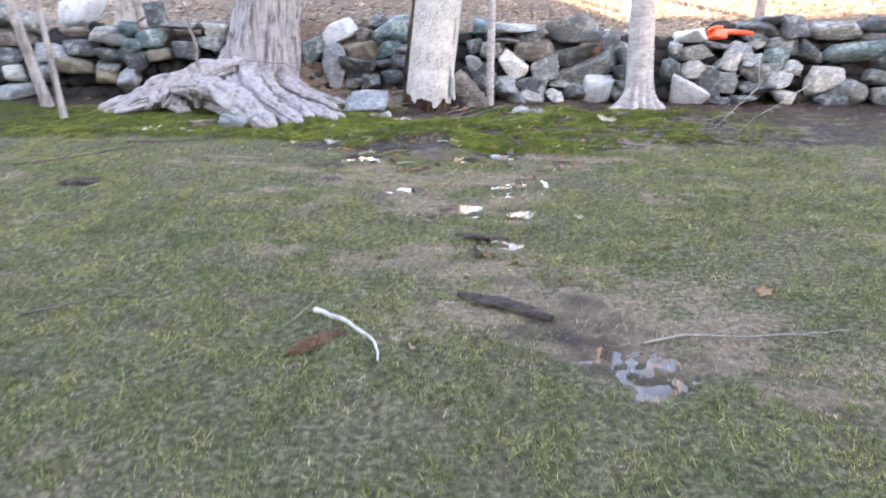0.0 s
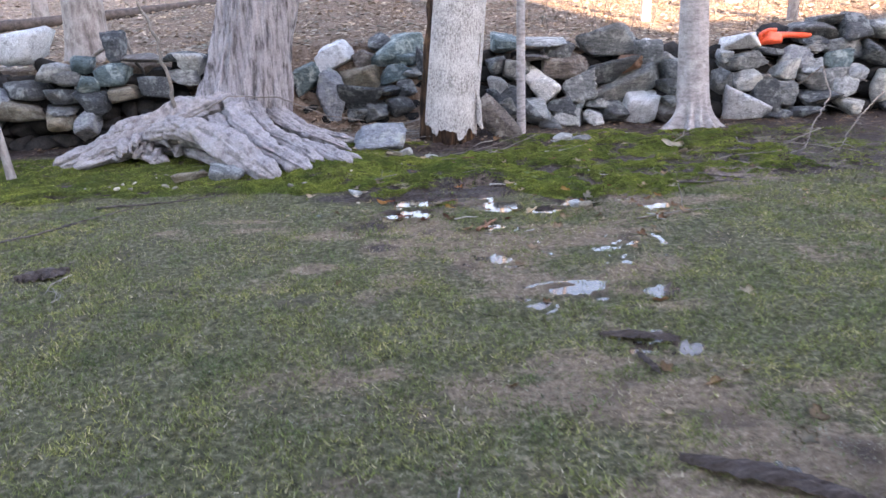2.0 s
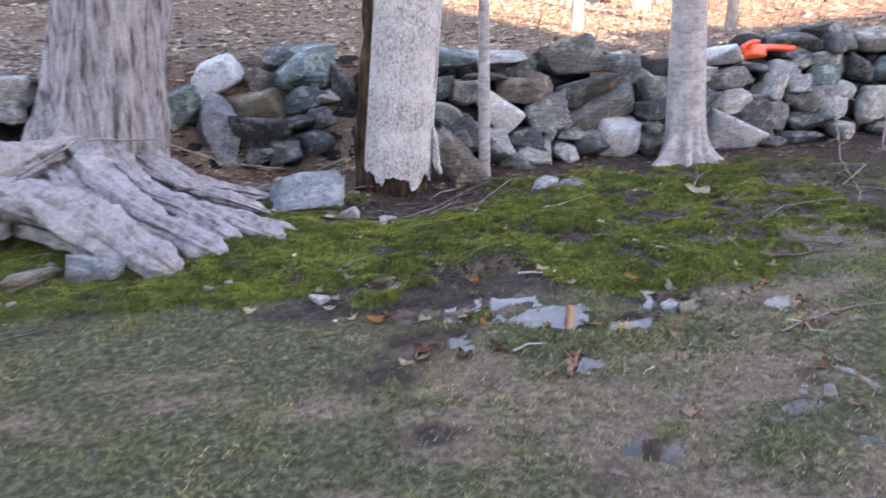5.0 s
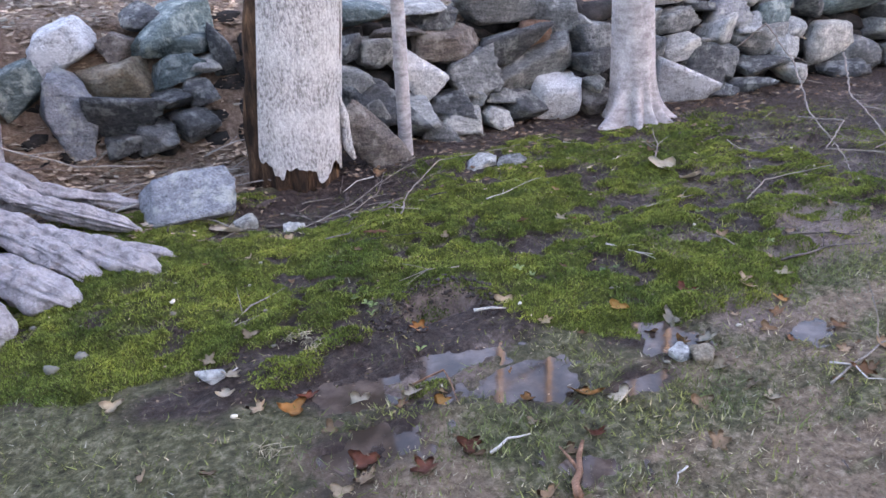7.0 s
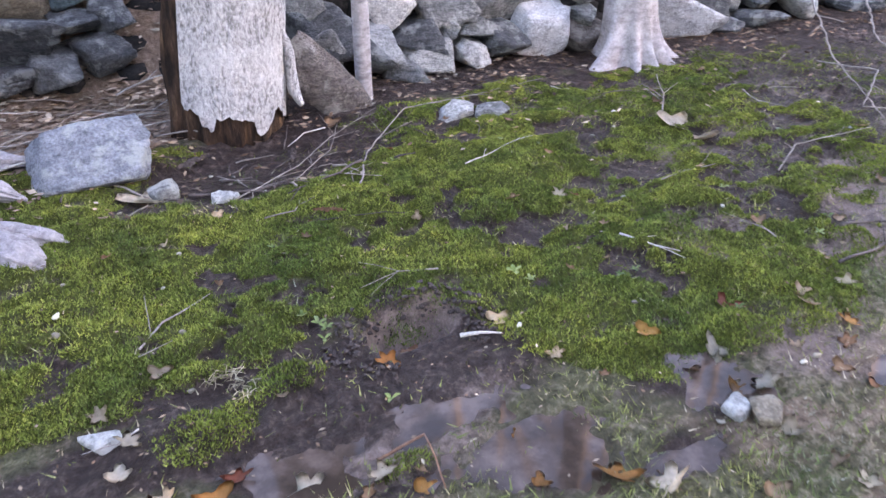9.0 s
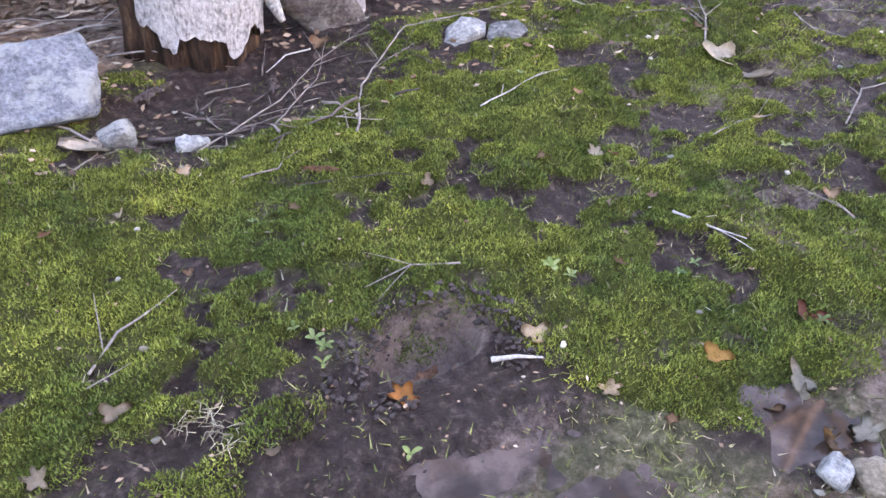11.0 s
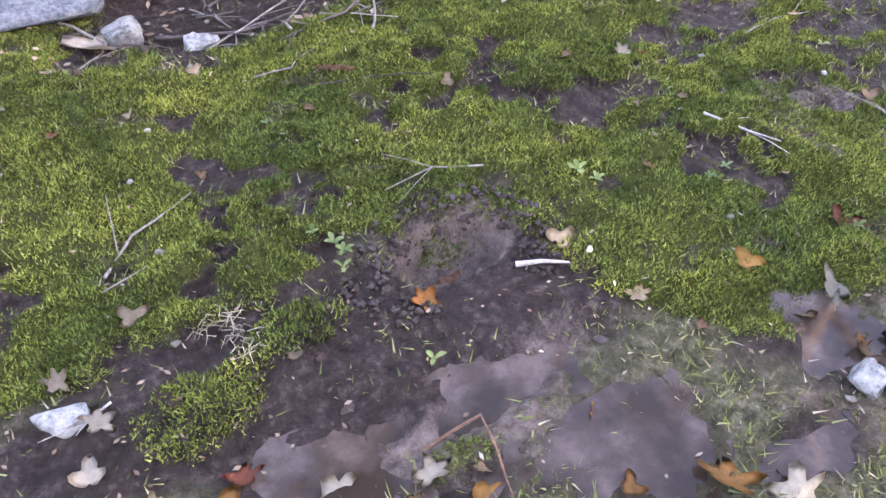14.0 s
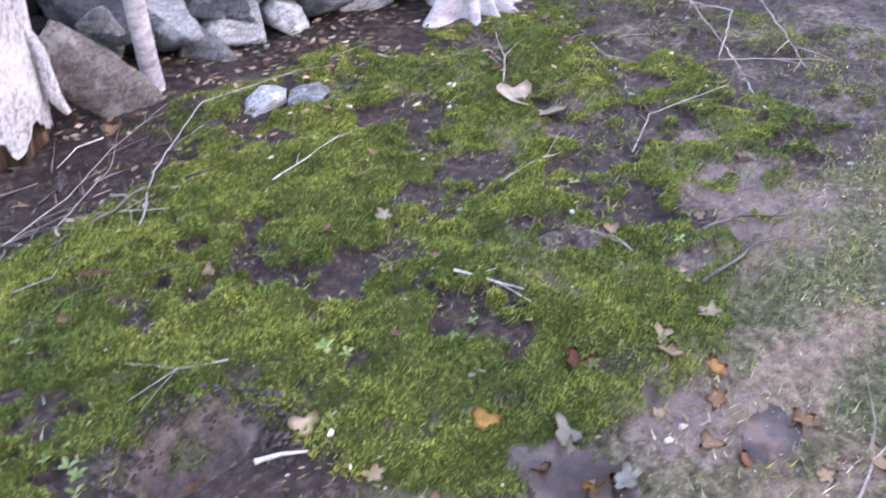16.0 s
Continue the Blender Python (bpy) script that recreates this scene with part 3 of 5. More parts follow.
for spot in ((-1.1, 0.47, 6.0, 7.25), (0.47, 0.90, 6.45, 7.05), (0.90, 1.4, 6.4, 6.75), (0.55, 1.5, 2.1, 2.95), (0.3, 0.85, 3.05, 3.5), (0.1, 0.85, 3.9, 4.65), (-0.4, 1.1, 4.65, 5.25), (-0.4, 1.0, 5.3, 6.0)):
    puddle(*spot)

# ---- unseen building added behind, so that its shade covers the lawn ----
def slab(name, x0, x1, y0, y1, z0, z1, material, parent=None):
    bm = bmesh.new()
    bmesh.ops.create_cube(bm, size=1.0)
    for v in bm.verts:
        v.co = ((x0 + x1) / 2 + v.co.x * (x1 - x0), (y0 + y1) / 2 + v.co.y * (y1 - y0), (z0 + z1) / 2 + v.co.z * (z1 - z0))
    return part(name, bm, material, parent)


house = thing("house", "plain house-shaped sun blocker added unseen behind the lawn to shade it", "house", kind="structure")
# Invented masses: a low wing and a taller part shape the shade's edge.
slab("wall", 12.0, 44.0, -17.0, -12.0, -0.5, 7.6, SHADE_BLOCK, house)
slab("roof", 12.4, 44.4, -17.4, -11.6, 7.6, 7.9, SHADE_BLOCK_TOP, house)
slab("wall", -26.0, 12.0, -20.0, -12.0, -0.5, 15.0, SHADE_BLOCK, house)
slab("roof", -26.4, 12.3, -20.4, -11.6, 15.0, 15.3, SHADE_BLOCK_TOP, house)


# ---- dry-stone wall ----
UNIT = {}
for level in (2, 3, 4):
    bm = bmesh.new()
    bmesh.ops.create_icosphere(bm, subdivisions=level, radius=1.0)
    UNIT[level] = (np.array([v.co[:] for v in bm.verts]), [tuple(v.index for v in f.verts) for f in bm.faces])
    bm.free()


def rough_stone(w, d, h, seed, level=3, hard=190.0, cuts=5):
    """A field stone: a box of skewed faces, broken by a few more planes, edges worn round, surface uneven."""
    r = np.random.RandomState(seed % 100000)
    p, faces = UNIT[level]
    normals, dist = [], []
    for axis_i in range(3):
        for sign in (-1, 1):
            n = r.normal(0, 0.36, 3)
            n[axis_i] = sign
            normals.append(n / np.linalg.norm(n))
            dist.append(r.uniform(0.92, 1.04))
    for _ in range(cuts):
        n = r.normal(0, 1, 3)
        normals.append(n / np.linalg.norm(n))
        dist.append(r.uniform(0.98, 1.30))
    k = np.clip(p @ np.array(normals).T, 0, None) / np.array(dist)
    radius = (k ** hard).sum(1) ** (-1 / hard)
    q = p * radius[:, None]
    bump = sum(a * (fbm(q[:, i] * f + seed * 1.7, q[:, j] * f + 3.3 * i, 7 + seed % 50, 3) - 0.5) for a, f, i, j in ((0.03, 2.0, 0, 2), (0.03, 2.2, 1, 2), (0.06, 6.0, 0, 2), (0.06, 8.0, 1, 2)))
    q = q * (1 + bump)[:, None] * (0.5 * np.array([w, d, h]))
    bm = bmesh.new()
    verts = [bm.verts.new(v) for v in q]
    for f in faces:
        bm.faces.new([verts[a] for a in f])
    return bm


stone_wall = thing("stone_wall", "tumbled dry-stone wall of grey field stones with lichen", "wall", kind="structure")
stone_count = 0


def stone(x, z, w, h, tilt, tone, out=0.0, deep=None):
    """One stone of the wall at x along it and height z, turned by tilt degrees in its face."""
    global stone_count
    stone_count += 1
    deep = deep or max(0.24, min(0.42, 0.75 * w + 0.08))
    bm = rough_stone(w * 0.93, deep, h * 0.92, stone_count * 3 + 11, 4 if -2.2 < x < 4.2 else 3)
    y = float(wall_face(x, z)) - out + deep / 2 - 0.06
    bmesh.ops.transform(bm, matrix=pose(x, y, max(z, h * 0.3), random.uniform(-6, 6), -tilt, random.uniform(-7, 7)), verts=bm.verts)
    ob = part("stone", bm, STONE[tone], stone_wall, smooth_faces=True)
    if tone in ("white", "rust", "ochre"):
        ob["label"] = STONE_WORD[tone] + " field stone"
    return ob


random.seed(5)
# the face between the pale tree and the slim tree
stone(0.59, 0.91, 0.32, 0.16, 0, "teal")
stone(1.11, 0.92, 0.38, 0.07, 0, "pale")
stone(1.21, 0.83, 0.33, 0.17, 5, "dark")
stone(1.78, 0.87, 0.67, 0.26, 5, "grey")
stone(2.22, 0.75, 0.35, 0.25, 25, "grey")
stone(2.21, 0.87, 0.09, 0.08, 0, "pale")
stone(0.89, 0.75, 0.38, 0.07, 0, "brown")
stone(0.47, 0.69, 0.18, 0.18, 0, "dark")
stone(0.69, 0.64, 0.32, 0.22, 0, "grey")
stone(1.23, 0.64, 0.55, 0.26, 5, "brown")
stone(1.69, 0.56, 0.34, 0.23, 10, "dark")
stone(1.97, 0.65, 0.21, 0.21, 0, "rust")
stone(0.45, 0.50, 0.19, 0.15, 0, "pale")
stone(1.02, 0.41, 0.28, 0.28, 0, "white")
stone(1.35, 0.42, 0.31, 0.22, -3, "grey")
stone(1.89, 0.42, 0.87, 0.23, 25, "grey")
stone(2.40, 0.64, 0.18, 0.24, 20, "grey")
stone(2.52, 0.56, 0.36, 0.27, 0, "grey")
stone(2.44, 0.39, 0.30, 0.19, 0, "dark")
stone(0.51, 0.38, 0.32, 0.20, 0, "dark")
stone(0.56, 0.21, 0.24, 0.23, 0, "grey")
stone(0.88, 0.19, 0.32, 0.27, 0, "pale")
stone(1.19, 0.24, 0.34, 0.14, -3, "dark")
stone(1.37, 0.26, 0.10, 0.16, 0, "pale")
stone(1.53, 0.24, 0.25, 0.11, 0, "grey")
stone(1.23, 0.10, 0.36, 0.23, 5, "pale")
stone(1.51, 0.10, 0.25, 0.17, -10, "pale")
stone(1.74, 0.15, 0.27, 0.26, 0, "dark")
stone(2.07, 0.16, 0.39, 0.42, 0, "white")
stone(1.02, 0.07, 0.22, 0.13, 0, "grey")
stone(2.41, 0.24, 0.24, 0.12, 0, "grey")
stone(2.41, 0.09, 0.41, 0.24, 0, "brown")
# beyond the slim tree
stone(3.32, 0.82, 0.38, 0.18, 0, "white")
stone(3.64, 0.71, 0.38, 0.09, -10, "dark")
stone(3.28, 0.61, 0.47, 0.18, 8, "grey")
stone(3.09, 0.69, 0.15, 0.13, 0, "pale")
stone(3.01, 0.41, 0.22, 0.27, 0, "grey")
stone(3.31, 0.40, 0.33, 0.25, 8, "pale")
stone(3.52, 0.42, 0.23, 0.11, 0, "pale")
stone(3.78, 0.49, 0.29, 0.20, 5, "pale")
stone(3.91, 0.64, 0.29, 0.22, 0, "blue")
stone(4.14, 0.73, 0.17, 0.14, 0, "grey")
stone(4.10, 0.52, 0.32, 0.16, 8, "pale")
stone(4.20, 0.37, 0.36, 0.25, 5, "grey")
stone(3.49, 0.23, 0.28, 0.31, -10, "dark")
stone(3.72, 0.26, 0.33, 0.31, 0, "grey")
stone(4.09, 0.19, 0.39, 0.17, 0, "dark")
stone(4.44, 0.30, 0.36, 0.28, 0, "pale")
stone(4.42, 0.59, 0.30, 0.20, 0, "teal")
stone(3.20, 0.14, 0.38, 0.34, -22, "white")
stone(3.61, 0.04, 0.35, 0.11, 0, "dark")
stone(3.90, 0.06, 0.26, 0.11, 0, "dark")
stone(4.48, 0.72, 0.40, 0.20, 0, "grey")
stone(4.20, 0.92, 0.52, 0.17, -8, "dark")
stone(4.33, 1.02, 0.33, 0.12, 0, "dark")
stone(4.67, 0.93, 0.40, 0.28, 0, "dark")
stone(4.14, 0.82, 0.33, 0.09, 0, "dark")
stone(4.58, 0.45, 0.27, 0.17, 0, "pale")
stone(4.51, 0.09, 0.24, 0.17, 0, "pale")
stone(5.20, 0.90, 0.70, 0.24, 5, "grey")
stone(5.44, 0.63, 0.64, 0.27, 0, "teal")
stone(4.88, 0.62, 0.35, 0.20, -30, "dark")
stone(5.08, 0.33, 0.47, 0.30, 0, "pale")
stone(5.33, 0.19, 0.42, 0.27, 0, "grey")
stone(5.13, 0.02, 0.42, 0.16, 0, "dark")
# the slump
stone(-1.38, 0.81, 0.41, 0.29, 10, "white")
stone(-1.04, 0.77, 0.26, 0.20, 0, "brown")
stone(-1.08, 0.56, 0.47, 0.27, -5, "ochre")
stone(-1.45, 0.42, 0.30, 0.46, 5, "blue")
stone(-1.11, 0.36, 0.43, 0.23, 0, "dark")
stone(-0.93, 0.21, 0.24, 0.23, 0, "grey")
stone(-0.64, 0.26, 0.31, 0.21, 0, "dark")
stone(-0.74, 0.42, 0.25, 0.12, 0, "dark")
stone(-0.58, 0.44, 0.18, 0.18, 0, "dark")
stone(-0.49, 0.60, 0.26, 0.09, 0, "pale")
stone(-0.71, 0.59, 0.26, 0.16, 10, "teal")
stone(-0.68, 0.75, 0.58, 0.20, -3, "teal")
stone(-0.83, 0.93, 0.28, 0.18, 0, "dark")
stone(-0.51, 0.94, 0.43, 0.21, 5, "teal")
stone(-0.34, 0.66, 0.16, 0.31, 0, "dark")
stone(-1.13, 0.20, 0.25, 0.12, 0, "dark")
stone(-1.71, 0.59, 0.30, 0.30, 0, "teal")
# past the old tree
stone(-4.35, 0.82, 0.29, 0.23, 0, "pale")
stone(-4.21, 0.75, 0.27, 0.18, 0, "grey")
stone(-4.06, 0.89, 0.22, 0.20, 0, "teal")
stone(-4.00, 0.67, 0.23, 0.20, 0, "teal")
stone(-3.76, 0.77, 0.40, 0.23, 5, "teal")
stone(-3.64, 0.57, 0.35, 0.16, 0, "ochre")
stone(-3.94, 0.50, 0.27, 0.23, 0, "dark")
stone(-4.28, 0.56, 0.29, 0.18, 0, "dark")
stone(-4.33, 0.32, 0.29, 0.18, 0, "ochre")
stone(-4.04, 0.26, 0.29, 0.23, 0, "blue")
stone(-4.28, 0.42, 0.29, 0.08, 0, "grey")
stone(-2.85, 0.85, 0.22, 0.26, 0, "pale")
stone(-3.31, 0.64, 0.35, 0.20, 0, "dark")
stone(-3.46, 0.93, 0.45, 0.08, -4, "brown")
stone(-3.00, 0.93, 0.36, 0.11, 0, "dark")
stone(-2.96, 0.73, 0.31, 0.16, 0, "grey")
stone(-4.76, 1.09, 0.46, 0.34, 0, "white")
stone(-4.70, 0.65, 0.42, 0.23, 0, "dark")
stone(-4.71, 0.42, 0.42, 0.22, 0, "ochre")
stone(-5.07, 0.58, 0.43, 0.24, 0, "blue")
stone(-5.14, 0.35, 0.43, 0.25, 0, "grey")
stone(-3.71, 1.08, 0.20, 0.30, 8, "dark")
# stones further along the wall, at both ends
fill = random.Random(9)
for lo, hi in ((5.55, 10.5), (-10.0, -5.5)):
    for course in range(5):
        x = lo + fill.uniform(0, 0.15)
        while x < hi:
            w = fill.uniform(0.22, 0.5)
            stone(x + w / 2, 0.12 + 0.22 * course + fill.uniform(-0.03, 0.03), w, fill.uniform(0.18, 0.27), fill.uniform(-8, 8), fill.choice(("grey", "dark", "pale", "teal", "grey", "blue", "brown")))
            x += w * 0.98
# Fill stones coloured near-black: the shade between the face stones is painted in.
HEARTING_GAP_SHADE = grainy("hearting_gap_dark", [(0.3, (0.014, 0.014, 0.014)), (0.7, (0.042, 0.04, 0.038))], 8, 60, 0.95, 0.8, 0.02)
# the hearting behind the face: smaller stones that fill the gaps, their colour holding the gaps' shade
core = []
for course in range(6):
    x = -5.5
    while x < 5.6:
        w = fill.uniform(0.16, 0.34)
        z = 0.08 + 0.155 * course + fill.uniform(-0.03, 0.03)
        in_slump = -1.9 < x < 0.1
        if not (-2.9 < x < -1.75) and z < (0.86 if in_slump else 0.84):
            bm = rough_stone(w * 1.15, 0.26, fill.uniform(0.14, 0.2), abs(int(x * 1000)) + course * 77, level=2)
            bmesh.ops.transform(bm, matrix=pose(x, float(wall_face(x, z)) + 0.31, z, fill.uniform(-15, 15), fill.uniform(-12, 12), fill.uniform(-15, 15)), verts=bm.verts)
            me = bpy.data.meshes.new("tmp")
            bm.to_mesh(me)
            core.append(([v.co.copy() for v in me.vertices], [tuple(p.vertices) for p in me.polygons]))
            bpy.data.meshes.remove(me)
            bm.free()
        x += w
tagged(put("hearting", mesh_of("hearting", *joined(core), HEARTING_GAP_SHADE), stone_wall), kind="stuff")


# ---- trees ----
def trunk_mesh(base, lean, radius, height, material, flare=(), furrow=0.05, k=9, sides=56, fine_to=2.2, bottom=None, gap=None, twist=0.0, seed=0, taper=0.035, wander=0.0, fall=0.22):
    """A trunk with buttresses (angle, width, reach) at its foot and furrowed bark. lean: metres sideways for each metre up."""
    zs = list(np.arange(-0.12, fine_to, 0.035)) + list(np.arange(fine_to, height, 0.4)) + [height]
    ang = np.arange(sides) * 2 * np.pi / sides
    verts, faces = [], []
    for z in zs:
        zz = max(z, 0.0)
        r = radius * max(0.35, 1 - taper * zz / radius * 0.35) * np.ones(sides)
        for a0, wid, reach in flare:
            d = (ang - a0 + np.pi) % (2 * np.pi) - np.pi
            r = r + reach * np.exp(-(d / wid) ** 2) * math.exp(-zz / fall)
        a2 = ang + twist * z
        ridge = vnoise(a2 * k / 1.2 + 40, z * 2.2 + 10 + 0 * ang, seed) * 0.65 + vnoise(a2 * k * 2.2 + 90, z * 5.0 + 0 * ang, seed + 3) * 0.35
        lump = vnoise(np.cos(ang) * 1.3 + 5, np.sin(ang) * 1.3 + z * 0.9 + 9, seed + 5)
        r = r * (1 + furrow * (ridge - 0.5) * 2 + 0.10 * (lump - 0.5))
        cx = base[0] + lean[0] * z + wander * math.sin(z * 1.3 + seed)
        cy = base[1] + lean[1] * z + wander * math.cos(z * 1.1 + seed)
        for a, q in zip(ang, r):
            verts.append((cx + math.cos(a) * q, cy + math.sin(a) * q, base[2] + z))
    if bottom is not None:
        for j in range(sides):
            lowest = bottom(ang[j])
            for i in range(len(zs)):
                if zs[i] < lowest:
                    v = verts[i * sides + j]
                    top = next(q for q in range(len(zs)) if zs[q] >= lowest)
                    verts[i * sides + j] = (verts[top * sides + j][0], verts[top * sides + j][1], base[2] + lowest)
    for i in range(len(zs) - 1):
        for j in range(sides):
            if gap and zs[i] < gap[2] and gap[0] < (ang[j] % (2 * math.pi)) < gap[1]:
                continue
            a, b = i * sides + j, i * sides + (j + 1) % sides
            if bottom is not None and zs[i + 1] <= min(bottom(ang[j]), bottom(ang[(j + 1) % sides])):
                continue
            faces.append((a, b, b + sides, a + sides))
    return mesh_of("trunk", verts, faces, material)


def limbs(tree, base, lean, height, radius, material, count, seed):
    """Bare limbs that fork, high on the trunk."""
    rnd = random.Random(seed)
    for i in range(count):
        z = height * rnd.uniform(0.55, 0.99)
        p = Vector((base[0] + lean[0] * z, base[1] + lean[1] * z, base[2] + z))
        a, length = rnd.uniform(0, 6.28), height * rnd.uniform(0.22, 0.42)
        way = Vector((math.cos(a), math.sin(a), rnd.uniform(0.5, 1.2))).normalized()
        r = radius * rnd.uniform(0.25, 0.45)
        pieces = [tube([p - way * 0.1, p + way * length * 0.4, p + way * length * 0.75 + Vector((0, 0, 0.2)), p + way * length + Vector((0.1, 0, 0.5))], [r, r * 0.7, r * 0.4, r * 0.1], 6)]
        for _ in range(4):
            q = p + way * length * rnd.uniform(0.3, 0.9)
            w2 = (way + Vector((rnd.uniform(-1, 1), rnd.uniform(-1, 1), rnd.uniform(-0.2, 0.8)))).normalized()
            l2 = length * rnd.uniform(0.25, 0.5)
            pieces.append(tube([q, q + w2 * l2 * 0.5, q + w2 * l2 + Vector((0, 0, 0.15))], [r * 0.35, r * 0.22, r * 0.05], 5))
        put("limb", mesh_of("limb", *joined(pieces), material), tree)


# the old tree with the great root plate
big = thing("tree", "old bare tree with furrowed grey bark and sprawling exposed roots", "tree")
put("trunk", trunk_mesh((-2.38, 10.02, 0.05), (0.21, 0.0), 0.42, 9.0, BARK_BIG, [(3.3, 0.9, 0.34), (4.6, 0.5, 0.16), (5.5, 0.5, 0.10), (0.2, 0.5, 0.10)], 0.15, 10, 160, 2.3, seed=2, twist=0.22, fall=0.45), big)
limbs(big, (-2.36, 10.02, 0.1), (0.205, 0.0), 9.0, 0.4, BARK_BIG, 6, 4)


def root(points, radii, seed, gnarl=0.30, flat=0.85):
    """A weathered root: twisted fibres run along it, knobs swell it, and its end is blunt."""
    sides = 64 if max(radii) > 0.08 else 32
    verts, faces = tube(points, radii, sides, 0.0, seed, step=0.02)
    rings = len(verts) // sides
    out = []
    for i in range(rings):
        ring = verts[i * sides:(i + 1) * sides]
        c = sum(ring, Vector()) / sides
        r = (ring[0] - c).length
        tip = min(1.0, math.sqrt(max(0.02, (rings - 1 - i) / 7)))
        for k, v in enumerate(ring):
            a = 2 * math.pi * k / sides + 0.02 * i * math.sin(seed * 1.7)
            q = (v - c) / max(r, 1e-4)
            ca, sa = math.cos(a), math.sin(a)
            fold = noise.noise(Vector((ca * 1.7, sa * 1.7, i * 0.035 + seed * 5.1)))
            fibre = noise.noise(Vector((ca * 4.2, sa * 4.2, i * 0.05 + seed * 2.3)))
            knob = noise.noise(c * 7.0 + q * 0.9 + Vector((seed, 0, 0)))
            wart = noise.noise(v * 17.0 + Vector((0, seed, 0)))
            crack = max(0.0, 0.13 - abs(fold)) / 0.13 + 0.6 * max(0.0, 0.12 - abs(fibre)) / 0.12
            k_r = r * tip * (1 + gnarl * (1.1 * fold + 0.7 * fibre + 1.0 * knob - 0.75 * crack)) + 0.016 * wart
            p = c + q * k_r
            out.append(Vector((p.x, p.y, c.z + (p.z - c.z) * flat)))
    put("root", mesh_of("root", out, faces, ROOT), big, "pale weathered root")


# the long mass that runs from the trunk to the far tip
root([(-2.35, 9.80, 0.40), (-2.85, 9.45, 0.36), (-3.30, 9.15, 0.24), (-3.72, 8.95, 0.11), (-4.02, 8.86, 0.02)], [0.24, 0.22, 0.18, 0.13, 0.09], 1, 0.34)
root([(-2.70, 9.45, 0.38), (-3.05, 9.08, 0.27), (-3.42, 8.86, 0.15), (-3.78, 8.74, 0.03)], [0.17, 0.15, 0.11, 0.08], 2, 0.42)
# the arched front root, hollow underneath
root([(-3.12, 9.00, 0.25), (-2.82, 8.84, 0.33), (-2.52, 8.66, 0.31), (-2.20, 8.38, 0.20), (-1.95, 8.14, 0.09), (-1.76, 7.98, 0.01)], [0.10, 0.155, 0.165, 0.155, 0.135, 0.11], 3, 0.24, 0.9)
# the fan of fingers
root([(-2.35, 9.55, 0.44), (-2.22, 9.05, 0.30), (-1.95, 8.66, 0.17), (-1.68, 8.36, 0.08), (-1.50, 8.16, 0.02)], [0.17, 0.13, 0.105, 0.10, 0.085], 4, 0.34)
root([(-2.18, 9.55, 0.42), (-1.98, 9.10, 0.26), (-1.72, 8.80, 0.17), (-1.52, 8.55, 0.10), (-1.38, 8.36, 0.03)], [0.11, 0.085, 0.07, 0.075, 0.06], 5, 0.30)
root([(-1.95, 9.30, 0.20), (-1.70, 8.95, 0.13), (-1.38, 8.62, 0.08), (-1.12, 8.34, 0.03)], [0.08, 0.09, 0.10, 0.075], 6, 0.26)
root([(-2.05, 9.66, 0.34), (-1.72, 9.36, 0.20), (-1.40, 9.12, 0.12), (-1.15, 9.00, 0.03)], [0.10, 0.07, 0.06, 0.035], 7, 0.34)
root([(-1.95, 9.80, 0.34), (-1.62, 9.58, 0.18), (-1.30, 9.42, 0.10), (-1.05, 9.36, 0.04)], [0.08, 0.055, 0.045, 0.025], 8, 0.34)
root([(-1.60, 8.72, 0.13), (-1.38, 8.66, 0.09), (-1.16, 8.58, 0.06), (-0.98, 8.50, 0.01)], [0.055, 0.055, 0.05, 0.04], 9, 0.34)
root([(-2.48, 9.30, 0.34), (-2.35, 8.98, 0.27), (-2.12, 8.70, 0.18), (-1.88, 8.44, 0.10)], [0.11, 0.09, 0.07, 0.05], 10, 0.36)
root([(-3.20, 8.98, 0.14), (-3.02, 8.82, 0.07), (-2.88, 8.72, 0.01)], [0.10, 0.075, 0.06], 11, 0.42)
root([(-2.72, 8.86, 0.14), (-2.45, 8.62, 0.07), (-2.22, 8.42, 0.03)], [0.06, 0.05, 0.04], 12, 0.34)
# knobs in the crook between the two masses
knots = random.Random(31)
for i in range(20):
    x = knots.uniform(-3.45, -2.75)
    y = 8.80 - 0.10 * (x + 2.75) + knots.uniform(-0.08, 0.10)
    z = knots.uniform(0.11, 0.27)
    a, l, r = knots.uniform(-2.4, -0.7), knots.uniform(0.05, 0.16), knots.uniform(0.035, 0.07)
    root([(x, y + 0.10, z + 0.04), (x, y, z), (x + math.cos(a) * l, y + math.sin(a) * l * 0.6, z - 0.04)], [r * 0.8, r, r * 0.8], 40 + i, 0.5)

# the pale tree whose bark is broken off above the ground
pale = thing("tree", "bare tree with pale flaky bark, rotten and hollow at its foot", "tree")
rag = np.random.RandomState(3).rand(128)


def ragged(a):
    a = a % (2 * math.pi)
    return 0.02 + 0.10 * rag[int(a / (2 * math.pi) * 53)] + 0.10 * rag[int(a / (2 * math.pi) * 19) + 60] + 0.03 * math.sin(a * 7 + 1)


put("bark", trunk_mesh((-0.15, 9.58, 0.0), (0.105, 0.0), 0.305, 9.0, BARK_PALE, [], 0.018, 24, 120, 2.2, ragged, (2.80, 3.64, 1.7), seed=7, taper=0.02), pale, "pale grey flaky bark with a ragged lower edge")
put("heartwood", trunk_mesh((-0.15, 9.58, -0.03), (0.105, 0.0), 0.278, 2.4, ROTTEN, [(3.28, 0.30, 0.050)], 0.10, 10, 64, 2.2, seed=8, taper=0.0, fall=4.0), pale, "dark brown rotten wood")
